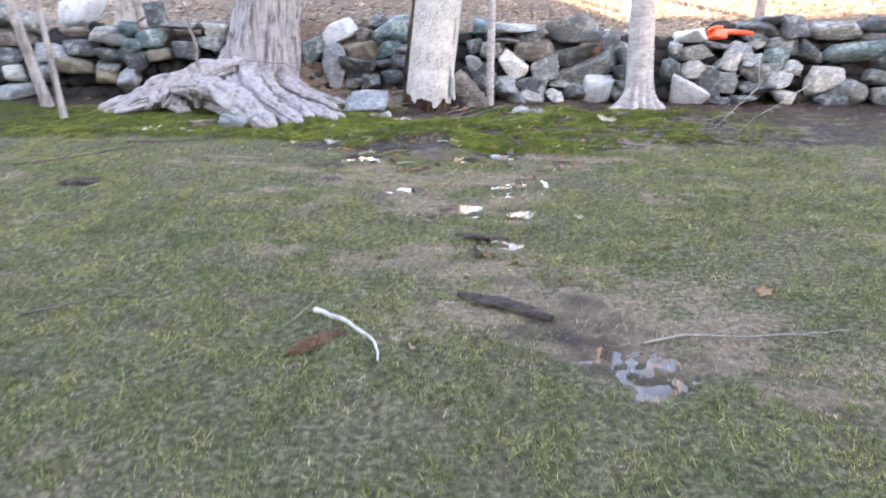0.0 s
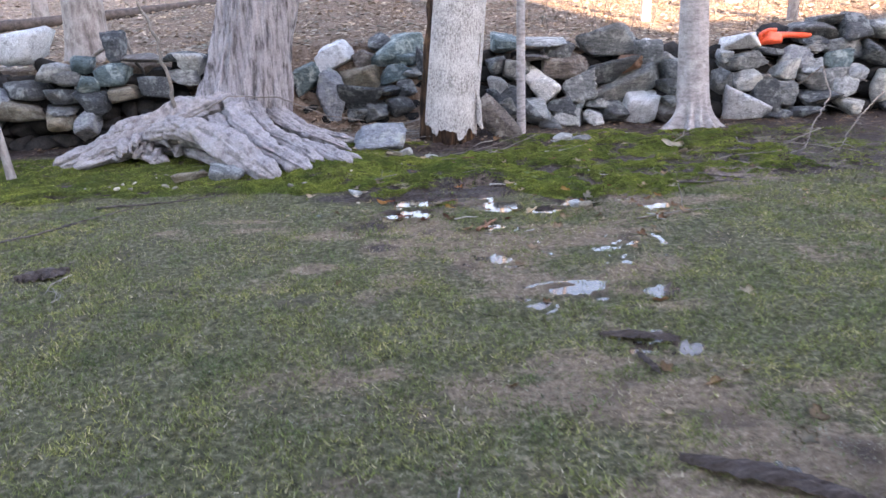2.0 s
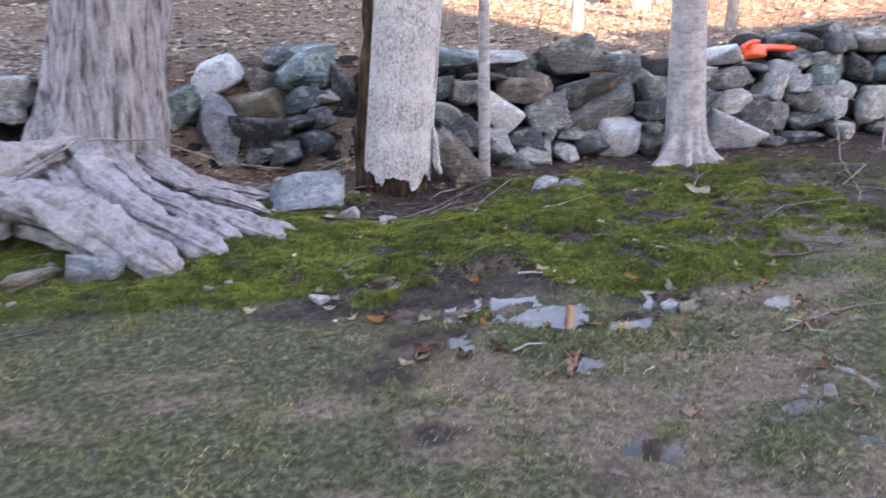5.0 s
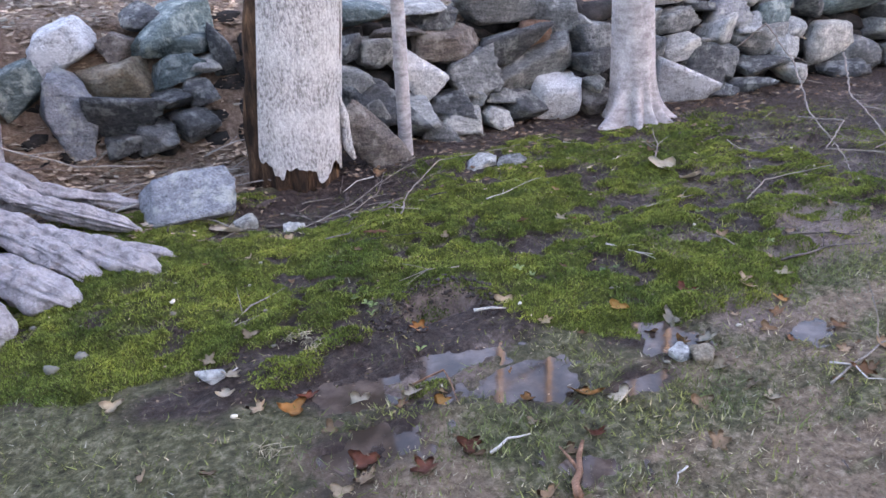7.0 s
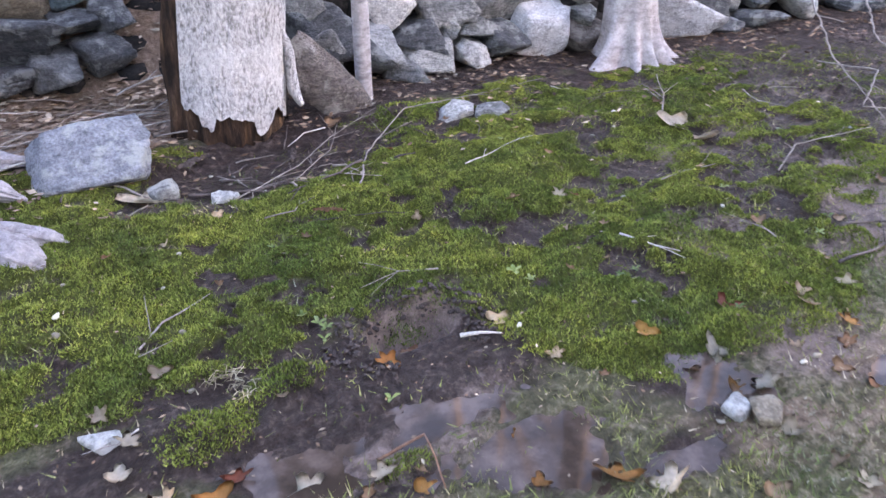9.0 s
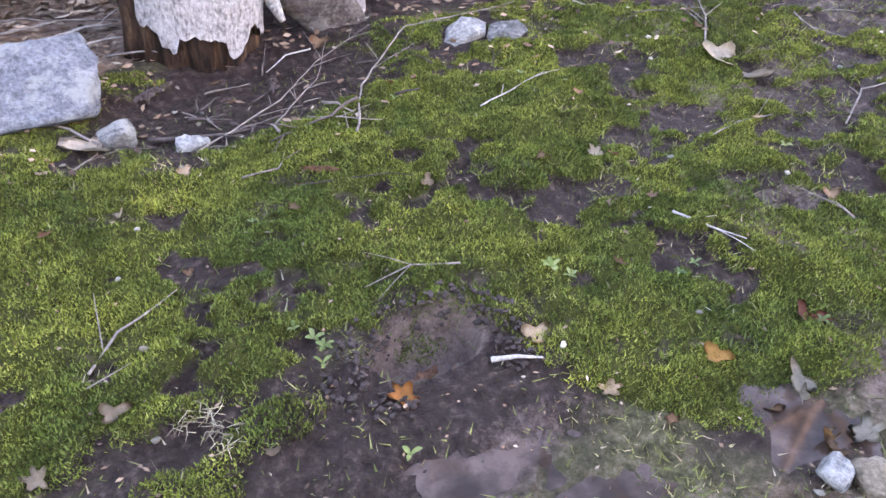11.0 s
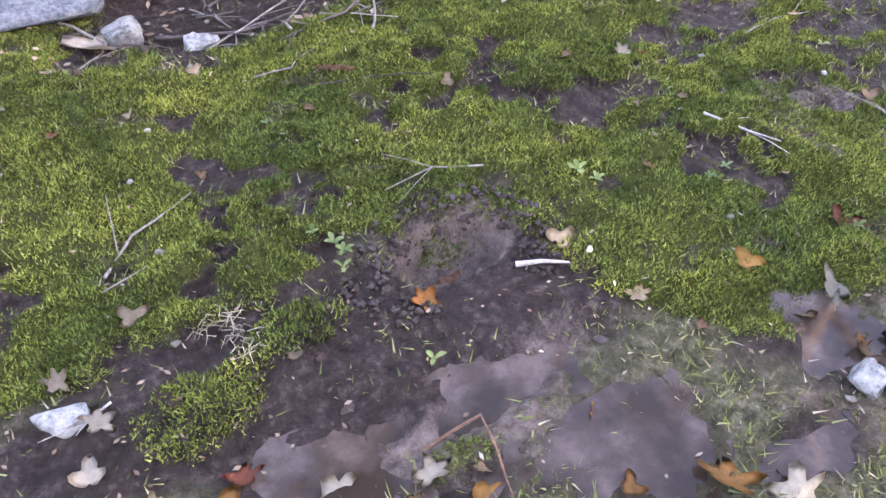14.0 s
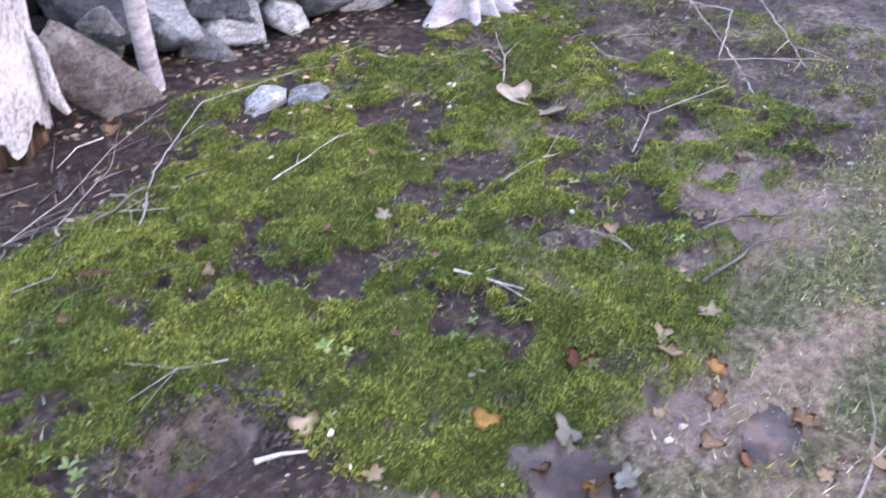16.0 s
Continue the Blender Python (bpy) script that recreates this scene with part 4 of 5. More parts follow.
limbs(pale, (-0.15, 9.58, 0.0), (0.105, 0.0), 9.0, 0.3, BARK_PALE, 6, 14)
# a bark flap and a weathered slab that lean on its foot
put("bark_flap", mesh_of("bark_flap", *tube([(0.12, 9.42, 0.62), (0.17, 9.42, 0.40), (0.18, 9.40, 0.20), (0.21, 9.38, 0.12)], [0.02, 0.032, 0.03, 0.012], 7, 0.4, 3, step=0.04), BARK_PALE), pale)

sapling = thing("sapling", "thin grey sapling growing against the stone wall", "sapling")
put("trunk", trunk_mesh((0.65, 9.62, 0.0), (0.005, 0.0), 0.047, 5.0, BARK_SMOOTH, [(0.5, 1.0, 0.012)], 0.05, 4, 16, 2.2, seed=21, taper=0.006), sapling)
limbs(sapling, (0.65, 9.62, 0.0), (0.005, 0.0), 5.0, 0.04, BARK_SMOOTH, 3, 24)

grey = thing("tree", "slim tree with smooth grey bark and flared root feet", "tree")
put("trunk", trunk_mesh((2.535, 9.60, 0.0), (-0.04, 0.0), 0.172, 8.0, BARK_SMOOTH, [(4.25, 0.17, 0.20), (4.75, 0.13, 0.15), (5.25, 0.16, 0.20), (3.5, 0.28, 0.30), (0.1, 0.25, 0.20), (5.85, 0.18, 0.20), (2.0, 0.4, 0.1)], 0.03, 5, 96, 2.2, seed=31, taper=0.07, fall=0.12), grey)
limbs(grey, (2.535, 9.60, 0.0), (-0.04, 0.0), 8.0, 0.15, BARK_SMOOTH, 5, 34)


def slim_tree(x, y, radius, lean, height, seed, name="tree", label="bare slim woodland tree with grey bark", group="woodland trees", mat=None, count=4):
    z = land_at(x, y) - 0.05
    t = thing(name, label, "tree" if name == "tree" else name, group)
    put("trunk", trunk_mesh((x, y, z), lean, radius, height, mat or BARK_FAR, [(1.0, 0.5, radius * 0.4), (3.5, 0.5, radius * 0.5), (5.2, 0.4, radius * 0.4)], 0.05, 5, 14, 0.4, seed=seed, taper=radius * 0.25, wander=0.02), t)
    limbs(t, (x, y, z), lean, height, radius, mat or BARK_FAR, count, seed + 1)


slim_tree(-4.74, 9.20, 0.065, (-0.22, 0.0), 5.0, 41, "sapling", "thin leaning grey sapling before the stone wall", "saplings", BARK_FAR, 3)
slim_tree(-4.20, 8.45, 0.035, (-0.10, 0.0), 4.5, 42, "sapling", "thin leaning grey sapling before the stone wall", "saplings", BARK_FAR, 3)
slim_tree(6.05, 9.60, 0.19, (0.06, 0.0), 8.0, 47, "tree", "bare tree with dark rough bark before the wall", "woodland trees", BARK_BIG)
slim_tree(-4.35, 11.35, 0.24, (-0.05, 0.0), 9.0, 43)
slim_tree(2.95, 12.75, 0.075, (0.0, 0.0), 8.0, 44)
slim_tree(5.02, 12.60, 0.075, (0.0, 0.0), 8.0, 45)
slim_tree(5.35, 15.50, 0.14, (0.0, 0.0), 9.0, 46)
wood = random.Random(77)
for i in range(34):
    y = 15.5 + 30 * wood.random() ** 1.3
    x = wood.uniform(-0.75, 0.85) * (y + 2) + 1.0
    if abs(x - 5.35) < 0.7 and y < 18:
        continue
    slim_tree(x, y, wood.uniform(0.06, 0.20), (wood.uniform(-0.05, 0.05), 0), wood.uniform(8, 12), 100 + i, count=3)
far_pieces = []
for i in range(420):
    y = 42 + 90 * wood.random()
    x = wood.uniform(-1.0, 1.0) * (y + 6)
    z = land_at(x, y) - 0.1
    r, h = wood.uniform(0.08, 0.24), wood.uniform(9, 15)
    k = wood.uniform(-0.4, 0.4)
    far_pieces.append(tube([(x, y, z), (x + k, y, z + h * 0.5), (x + 2 * k, y, z + h)], [r, r * 0.75, r * 0.2], 6))
    for _ in range(3):
        q = Vector((x + k, y, z + h * wood.uniform(0.35, 0.8)))
        far_pieces.append(tube([q, q + Vector((wood.uniform(-2, 2), wood.uniform(-1, 1), wood.uniform(1, 3)))], [r * 0.3, 0.02], 4))
tagged(put("far_woods", mesh_of("far_woods", *joined(far_pieces), BARK_FAR)), "bare grey-brown winter woods on the sunlit slope", "woods", kind="stuff")
# thin brush behind the wall
brush = []
for i in range(420):
    y = 11.3 + 9 * wood.random() ** 1.2
    x = wood.uniform(0.5, 11.0) if i % 3 else wood.uniform(-8, 1)
    if i % 3 == 0:
        y += 6
    z = land_at(x, y)
    h = wood.uniform(0.25, 1.0)
    p = Vector((x, y, z - 0.02))
    d = Vector((wood.uniform(-0.35, 0.35), wood.uniform(-0.35, 0.35), 1)) * h
    brush.append(tube([p, p + d * 0.5 + Vector((wood.uniform(-0.06, 0.06), 0, 0)), p + d], [0.006, 0.004, 0.002], 4))
tagged(put("brush", mesh_of("brush", *joined(brush), TWIG)), "thin leafless brush stems in leaf litter", "brush", kind="stuff")

# ---- grass, moss and litter ----
rs = np.random.RandomState(11)


def scatter(n, x0, x1, y0, y1, density):
    """n places at most in the rectangle, thinned by density(x, y) from 0 to 1."""
    x, y = rs.uniform(x0, x1, n), rs.uniform(y0, y1, n)
    keep = rs.rand(n) < density(x, y)
    return x[keep], y[keep]


def blades(name, x, y, height, width, spread, material, label, category):
    """Single bent blades, three corners each."""
    n = len(x)
    z = field("height", x, y) - 0.003
    a, lean_a = rs.uniform(0, 2 * np.pi, n), rs.uniform(0, 2 * np.pi, n)
    h = height * rs.uniform(0.45, 1.3, n)
    w = width * rs.uniform(0.6, 1.4, n) / 2
    s = spread * rs.uniform(0.2, 1.0, n) * h
    base = np.stack([x, y, z], 1)
    side = np.stack([np.cos(a) * w, np.sin(a) * w, 0 * w], 1)
    tip = base + np.stack([np.cos(lean_a) * s, np.sin(lean_a) * s, h], 1)
    v = np.stack([base - side, base + side, tip], 1).reshape(-1, 3)
    t = np.arange(3 * n).reshape(-1, 3)
    return tagged(put(name, triangles(name, v, t, material)), label, category, kind="stuff")


def dry_land(x, y):
    """1 where no water stands."""
    return 1 - 0.9 * smooth(0.45, 0.75, wetness(x, y)) * (0.3 + 0.7 * (y > 6.3))


def lawn_green(x, y):
    patch = 0.15 + 0.85 * smooth(0.38, 0.58, fbm(x * 1.0 + 2, y * 1.0, 91) + 0.25 * (fbm(x * 5, y * 5, 92) - 0.5))
    patch = np.clip(patch + 0.6 * blob(x, y, 1.6, 4.75, 0.8, 0.5) + 0.6 * blob(x, y, 0.36, 5.46, 0.3, 0.16) + 0.45 * blob(x, y, 0.1, 6.45, 1.2, 0.4) + 0.45 * blob(x, y, -2.0, 4.6, 1.2, 1.6), 0, 1)
    clump = 0.30 + 1.2 * smooth(0.36, 0.66, fbm(x * 9, y * 9, 93, 3))
    return patch * clump * (1 - 0.8 * field("bare", x, y)) * (1 - field("moss", x, y)) * (1 - (0.8 - 0.4 * blob(x, y, 0.0, 6.5, 1.2, 0.4)) * field("mud", x, y)) * dry_land(x, y) * (1 - smooth(8.6, 9.4, y))


def lawn_dry(x, y):
    return (0.16 + 0.84 * field("bare", x, y)) * (1 - 0.95 * field("moss", x, y)) * (1 - 0.8 * field("mud", x, y)) * dry_land(x, y) * (1 - smooth(8.8, 9.6, y)) * (0.1 + 1.3 * fbm(x * 7, y * 7, 95) ** 1.5)


def moss_cover(x, y):
    m = field("moss", x, y)
    return np.clip(smooth(0.25, 0.7, m) * (0.35 + 1.1 * smooth(0.32, 0.58, fbm(x * 9, y * 9, 97))), 0, 1) * dry_land(x, y)


lx, ly = scatter(640000, -4.2, 5.2, 0.8, 9.2, lawn_green)
blades("grass", lx, ly, 0.023, 0.0058, 1.6, GRASS, "short worn olive-green lawn grass", "grass")
wx, wy = scatter(12000, -1.9, 2.2, 5.7, 7.0, lambda x, y: blob(x, y, 0.15, 6.4, 0.9, 0.28) * smooth(0.35, 0.65, fbm(x * 6, y * 6, 99)) * (1 - smooth(0.45, 0.7, wetness(x, y))) * (1 - field("moss", x, y)))
blades("sedge", wx, wy, 0.036, 0.0055, 1.4, GRASS, "longer wet grass standing round the puddles", "grass")
lx, ly = scatter(460000, -4.2, 5.2, 0.6, 9.4, lawn_dry)
blades("dry_grass", lx, ly, 0.016, 0.0052, 2.2, DRY_GRASS, "dry tan thatch lying in the lawn", "dry grass")
mx, my = scatter(1150000, -2.0, 2.9, 6.7, 9.7, moss_cover)
ox, oy = scatter(150000, -4.6, -2.0, 6.7, 9.7, moss_cover)
px_, py_ = scatter(80000, 2.9, 4.6, 6.7, 9.7, moss_cover)
blades("moss", np.concatenate([mx, ox, px_]), np.concatenate([my, oy, py_]), 0.0125, 0.0064, 1.1, MOSS, "bright green moss carpet on damp ground", "moss")


def flakes(name, x, y, size, material, label, category, lift=0.006, tilt=0.45):
    """Dead leaves as creased four-corner flakes."""
    n = len(x)
    z = field("height", x, y) + lift * rs.uniform(0.2, 1.6, n)
    a = rs.uniform(0, 2 * np.pi, n)
    l, w = size * rs.uniform(0.5, 1.3, n), size * rs.uniform(0.25, 0.6, n)
    ca, sa = np.cos(a), np.sin(a)
    curl = rs.uniform(-0.1, tilt, n) * l
    p = np.stack([x, y, z], 1)
    along, across = np.stack([ca, sa, 0 * a], 1), np.stack([-sa, ca, 0 * a], 1)
    up = np.stack([0 * a, 0 * a, 1 + 0 * a], 1)
    c0 = p - along * l[:, None] / 2 + up * (curl * rs.uniform(0, 0.8, n))[:, None]
    c1 = p + across * w[:, None] / 2 + up * (curl * rs.uniform(0, 1, n))[:, None]
    c2 = p + along * l[:, None] / 2 + up * curl[:, None] * 0.6
    c3 = p - across * w[:, None] / 2 + up * (curl * rs.uniform(0, 1, n))[:, None]
    v = np.stack([c0, c1, c2, c3], 1).reshape(-1, 3)
    k = np.arange(n)[:, None] * 4
    t = np.concatenate([k + np.array([[0, 1, 2]]), k + np.array([[0, 2, 3]])])
    return tagged(put(name, triangles(name, v, t, material)), label, category, kind="stuff")


lx, ly = scatter(70000, -9, 9, 10.0, 17, lambda x, y: field("litter", x, y) * (1.0 - 0.06 * (y - 10)))
flakes("leaf_litter", lx, ly, 0.075, LITTER, "brown fallen leaves covering the slope", "leaf litter", 0.012)
lx, ly = scatter(60000, -26, 30, 17, 45, lambda x, y: 0.9 - 0.015 * (y - 17))
flakes("leaf_litter", lx, ly, 0.13, LITTER, "sunlit fallen leaves covering the wooded slope", "leaf litter", 0.02)
lx, ly = scatter(16000, -4.6, 5.5, 8.6, 10.4, lambda x, y: 0.05 + 0.35 * smooth(9.2, 9.7, y) * (y < 10.2) + 0.95 * blob(x, y, -1.15, 9.75, 0.75, 0.55))
flakes("leaf_scraps", lx, ly, 0.050, CHIP, "small dry leaf scraps at the wall's foot", "leaf litter", 0.008)
lx, ly = scatter(6000, -3.0, 3.4, 2.0, 9.0, lambda x, y: 0.08 + 0.15 * field("moss", x, y) + 0.8 * field("mud", x, y))
flakes("chips", lx, ly, 0.019, CHIP, "tiny leaf and wood scraps strewn on the ground", "debris", 0.010)


# ---- single leaves, twigs and stones ----
PALE_LEAF = leafy("pale_dead_leaf", [(0.0, (0.42, 0.355, 0.30)), (1.0, (0.56, 0.50, 0.445))], 0.7, by_object=True)
def dead_leaf(x, y, size, turn, seed, lift=0.010, material=None, label="curled dry brown leaf lying on the moss"):
    """A lobed leaf, creased along its rib and curled up at the tips."""
    rnd = random.Random(seed)
    bm = bmesh.new()
    lobes, n = rnd.choice((3, 5)), 22
    ring = []
    for i in range(n):
        a = 2 * math.pi * i / n
        r = size / 2 * (0.40 + 0.60 * abs(math.cos(a * lobes / 2)) ** 1.3) * rnd.uniform(0.85, 1.1)
        px, py = math.cos(a) * r * 1.15, math.sin(a) * r * 0.85
        ring.append((px, py, 0.25 * abs(py) + size * 0.5 * (r / size) ** 2 * (0.7 + 0.5 * math.sin(a * 2 + seed))))
    top = [bm.verts.new(p) for p in ring]
    mid = [bm.verts.new((p[0] * 0.5, p[1] * 0.5, p[2] * 0.35)) for p in ring]
    hub = bm.verts.new((0, 0, 0))
    for i in range(n):
        j = (i + 1) % n
        bm.faces.new((top[i], top[j], mid[j], mid[i]))
        bm.faces.new((mid[i], mid[j], hub))
    bmesh.ops.solidify(bm, geom=bm.faces[:], thickness=0.0012)
    bmesh.ops.transform(bm, matrix=pose(x, y, land_at(x, y) + lift, rnd.uniform(-8, 28), rnd.uniform(-20, 20), turn), verts=bm.verts)
    return tagged(part("dead_leaf", bm, material or DEAD_LEAF, smooth_faces=True), label, "leaf", "fallen leaves")


dead_leaf(1.91, 8.44, 0.24, 20, 1, material=PALE_LEAF, label="large pale curled leaf lying on the moss")
dead_leaf(1.96, 8.26, 0.20, 120, 2, material=PALE_LEAF, label="large pale curled leaf lying on the moss")
ORANGE_LEAF = leafy("orange_brown_leaf", [(0.0, (0.34, 0.15, 0.055)), (0.5, (0.42, 0.22, 0.08)), (1.0, (0.36, 0.24, 0.09))], 0.5, by_object=True)
RED_LEAF = leafy("red_brown_leaf", [(0.0, (0.15, 0.05, 0.035)), (1.0, (0.24, 0.085, 0.06))], 0.5, by_object=True)
for x, y, size, turn in ((-0.60, 6.91, 0.12, 30), (0.22, 6.49, 0.14, 200), (-1.02, 7.15, 0.09, 80), (-0.71, 8.82, 0.22, 150), (0.73, 6.88, 0.11, 70), (-0.98, 7.26, 0.09, 300), (-0.41, 6.86, 0.09, 15), (0.75, 6.68, 0.11, 190)):
    dead_leaf(x, y, size, turn, int(x * 100 + y * 37), material=PALE_LEAF, label="pale dry leaf lying at the puddle's edge")
for x, y, size, turn in ((-0.82, 6.96, 0.12, 40), (-0.33, 6.77, 0.10, 10), (0.12, 6.58, 0.13, 120), (-0.22, 7.27, 0.09, 100), (-0.06, 6.66, 0.07, 60), (0.66, 6.70, 0.10, 0), (-0.02, 6.84, 0.06, 30), (0.58, 7.03, 0.09, 330), (1.24, 6.79, 0.10, 50)):
    dead_leaf(x, y, size, turn, int(x * 90 + y * 31), 0.006, ORANGE_LEAF, "wet orange-brown leaf lying in the puddle")
for x, y, size, turn in ((-0.36, 6.51, 0.11, 20), (-0.69, 6.59, 0.12, 110), (0.93, 7.05, 0.09, 60), (0.97, 7.02, 0.07, 160), (-0.53, 6.46, 0.12, 250), (-0.75, 7.02, 0.08, 0), (0.03, 6.37, 0.10, 70)):
    dead_leaf(x, y, size, turn, int(x * 70 + y * 41), 0.006, RED_LEAF, "dark red-brown wet leaf lying in mud")
for x, y, size, turn in ((-0.45, 8.5, 0.06, 40), (-0.86, 7.51, 0.08, 10), (-1.04, 7.40, 0.08, 300), (0.68, 8.02, 0.07, 190), (0.26, 8.08, 0.06, 60), (1.29, 6.34, 0.10, 30), (0.71, 5.58, 0.07, 60), (-0.02, 5.42, 0.06, 10), (-1.06, 5.26, 0.05, 70),
                         (1.85, 3.43, 0.13, 20), (2.27, 7.47, 0.09, 60), (1.51, 7.45, 0.08, 240), (0.35, 9.33, 0.10, 0), (-1.4, 7.27, 0.09, 20), (2.73, 7.94, 0.08, 100), (-0.25, 6.19, 0.09, 200), (0.9, 8.0, 0.09, 30)):
    dead_leaf(x, y, size, turn, int(x * 100 + y * 37))
loose = random.Random(15)
for i in range(46):
    x, y = loose.uniform(-1.6, 2.8), loose.uniform(6.3, 9.3)
    dead_leaf(x, y, loose.uniform(0.025, 0.06), loose.uniform(0, 360), 300 + i, 0.012, label="small dry brown leaf lying on the moss")


for i in range(60):
    x, y = loose.choice(((loose.gauss(-0.2, 0.45), loose.gauss(6.75, 0.28)), (loose.gauss(0.8, 0.5), loose.gauss(4.2, 1.1)), (loose.gauss(0.9, 0.5), loose.gauss(6.5, 0.4))))
    dead_leaf(x, y, loose.uniform(0.03, 0.10), loose.uniform(0, 360), 700 + i, 0.004, label="flat wet brown leaf lying in the mud")


def twig(points, r, material=TWIG, forks=0, seed=0, name="twig", label="thin dry grey twig lying on the moss", lift=None):
    """A thin crooked stick along points on the ground (x, y, height above it), with side shoots."""
    rnd = random.Random(seed)
    r = r * 0.72 if r < 0.0125 else r
    pts = [Vector((p[0], p[1], land_at(p[0], p[1]) + (p[2] if len(p) > 2 else r + 0.008))) for p in points]
    fine = [pts[0]]
    for a, b in zip(pts, pts[1:]):
        k = max(2, int((b - a).length / 0.06))
        for j in range(1, k + 1):
            q = a.lerp(b, j / k)
            if j < k:
                q += Vector((rnd.uniform(-1, 1), rnd.uniform(-1, 1), rnd.uniform(-0.3, 0.5))) * r * 1.1
            fine.append(q)
    n = len(fine)
    t = thing(name, label, name, "twigs")
    put("stem", mesh_of("stem", *tube(fine, [r * (1.1 - 0.7 * i / (n - 1)) for i in range(n)], 7, 0.2, seed), material), t)
    for _ in range(forks):
        i = rnd.randrange(n // 4, n - 1)
        d = (fine[min(i + 1, n - 1)] - fine[i - 1]).normalized()
        s = (d + Vector((-d.y, d.x, 0)) * rnd.choice((-1, 1)) * rnd.uniform(0.5, 1.0) + Vector((0, 0, rnd.uniform(0.0, 0.25)))).normalized()
        l = rnd.uniform(0.06, 0.2) * (1 + 20 * r)
        q = fine[i]
        put("shoot", mesh_of("shoot", *tube([q, q + s * l * 0.5 + Vector((0, 0, 0.004)), q + s * l], [r * 0.5, r * 0.4, r * 0.2], 5), material), t)
    return t


twig([(-0.52, 3.1, 0.03), (-0.33, 2.93, 0.035), (-0.19, 2.72, 0.03), (-0.16, 2.55, 0.02)], 0.0126, TWIG_WHITE, 0, 1, "stick", "bleached white curved stick lying on the lawn")
twig([(-0.55, 3.26), (-0.6, 3.06), (-0.66, 2.91)], 0.005, TWIG, 0, 2, label="thin dry twig lying on the lawn")
twig([(-1.98, 3.04), (-1.76, 3.22), (-1.56, 3.36)], 0.010, TWIG_DARK, 2, 3, "stick", "dark wet stick lying on the lawn")
twig([(-3.67, 6.24), (-3.23, 6.53), (-3.01, 6.84), (-2.73, 7.19)], 0.011, TWIG_DARK, 5, 4, "branch", "dark fallen branch lying on the lawn")
twig([(-3.04, 7.19), (-2.52, 7.26), (-2.21, 7.4)], 0.012, TWIG_DARK, 2, 5, label="dark twig lying at the moss edge")
twig([(1.04, 2.78), (1.25, 2.88), (1.57, 2.86), (2.08, 2.93)], 0.009, TWIG, 3, 6, label="thin forked grey twig lying on the lawn")
twig([(1.28, 6.34, 0.0), (1.27, 6.36, 0.10), (1.24, 6.38, 0.20)], 0.006, TWIG, 1, 8, label="thin grey twig standing in the lawn")
twig([(0.92, 6.24), (1.28, 6.34), (1.6, 6.36)], 0.007, TWIG, 1, 81, label="thin grey twig lying on the lawn")
twig([(-0.89, 7.67), (-0.8, 7.8), (-0.62, 7.9)], 0.006, TWIG, 1, 9)
twig([(-0.9, 7.61), (-0.79, 7.65)], 0.003, TWIG, 0, 10)
twig([(0.9, 7.58, 0.02), (0.98, 7.46), (1.01, 7.36)], 0.006, TWIG_WHITE, 2, 11, label="small pale forked twig lying on the moss")
twig([(0.7, 8.48), (0.84, 8.55), (1.08, 8.61)], 0.005, TWIG_WHITE, 2, 12)
twig([(1.4, 7.92), (1.59, 7.98), (1.73, 7.94), (1.92, 8.05)], 0.005, TWIG, 2, 13)
twig([(-0.29, 8.38), (-0.16, 8.38), (-0.11, 8.47)], 0.005, TWIG, 1, 14)
twig([(-0.14, 8.24), (0.16, 8.18), (0.41, 8.08), (0.58, 7.98)], 0.003, TWIG_DARK, 0, 15, label="thin dark stem arching over the moss")
twig([(-0.68, 8.84), (-0.76, 8.96), (-0.88, 9.06)], 0.009, TWIG, 0, 16)
twig([(0.03, 7.27, 0.02), (0.15, 7.21, 0.015)], 0.010, TWIG_WHITE, 0, 17, "wood_chip", "pale wood chip lying by the mud hole")
twig([(-0.19, 6.13), (-0.12, 6.23), (-0.04, 6.34)], 0.014, BARK_RED, 1, 18, "stick", "red-brown wet stick lying on the lawn")
twig([(-0.40, 6.92, 0.0), (-0.26, 6.93, 0.03), (-0.27, 6.84, 0.02), (-0.29, 6.74, 0.0)], 0.006, BARK_RED, 0, 19, label="red-brown stem curving out of the mud")
twig([(1.50, 7.05), (1.66, 7.06), (1.85, 7.08), (2.02, 7.00)], 0.009, TWIG_DARK, 3, 20, "stick", "dark wet stick lying at the moss edge")
twig([(1.71, 7.22), (1.91, 7.23), (2.07, 7.11)], 0.010, TWIG_DARK, 1, 21, "stick", "dark wet stick lying at the moss edge")
twig([(0.17, 8.47), (0.37, 8.9), (0.75, 9.27), (1.25, 9.35), (1.75, 9.42)], 0.006, TWIG, 5, 22, "branch", "thin fallen branch lying at the wall's foot")
twig([(-0.37, 8.68), (0.04, 8.96), (0.3, 9.24), (0.62, 9.37)], 0.005, TWIG, 6, 23)
twig([(-0.07, 8.72), (0.25, 9.1), (0.41, 9.38)], 0.004, TWIG, 5, 24)
twig([(0.28, 8.73), (0.13, 8.62), (-0.13, 8.57)], 0.009, TWIG_DARK, 2, 25)
twig([(-0.51, 8.85), (-0.22, 8.78), (0.01, 8.85)], 0.012, TWIG_DARK, 1, 26)
twig([(1.98, 8.6), (2.14, 8.78, 0.05), (2.24, 8.97, 0.10)], 0.007, TWIG, 3, 27)
twig([(1.99, 7.79), (2.28, 7.96), (2.73, 7.89)], 0.006, TWIG, 3, 28)
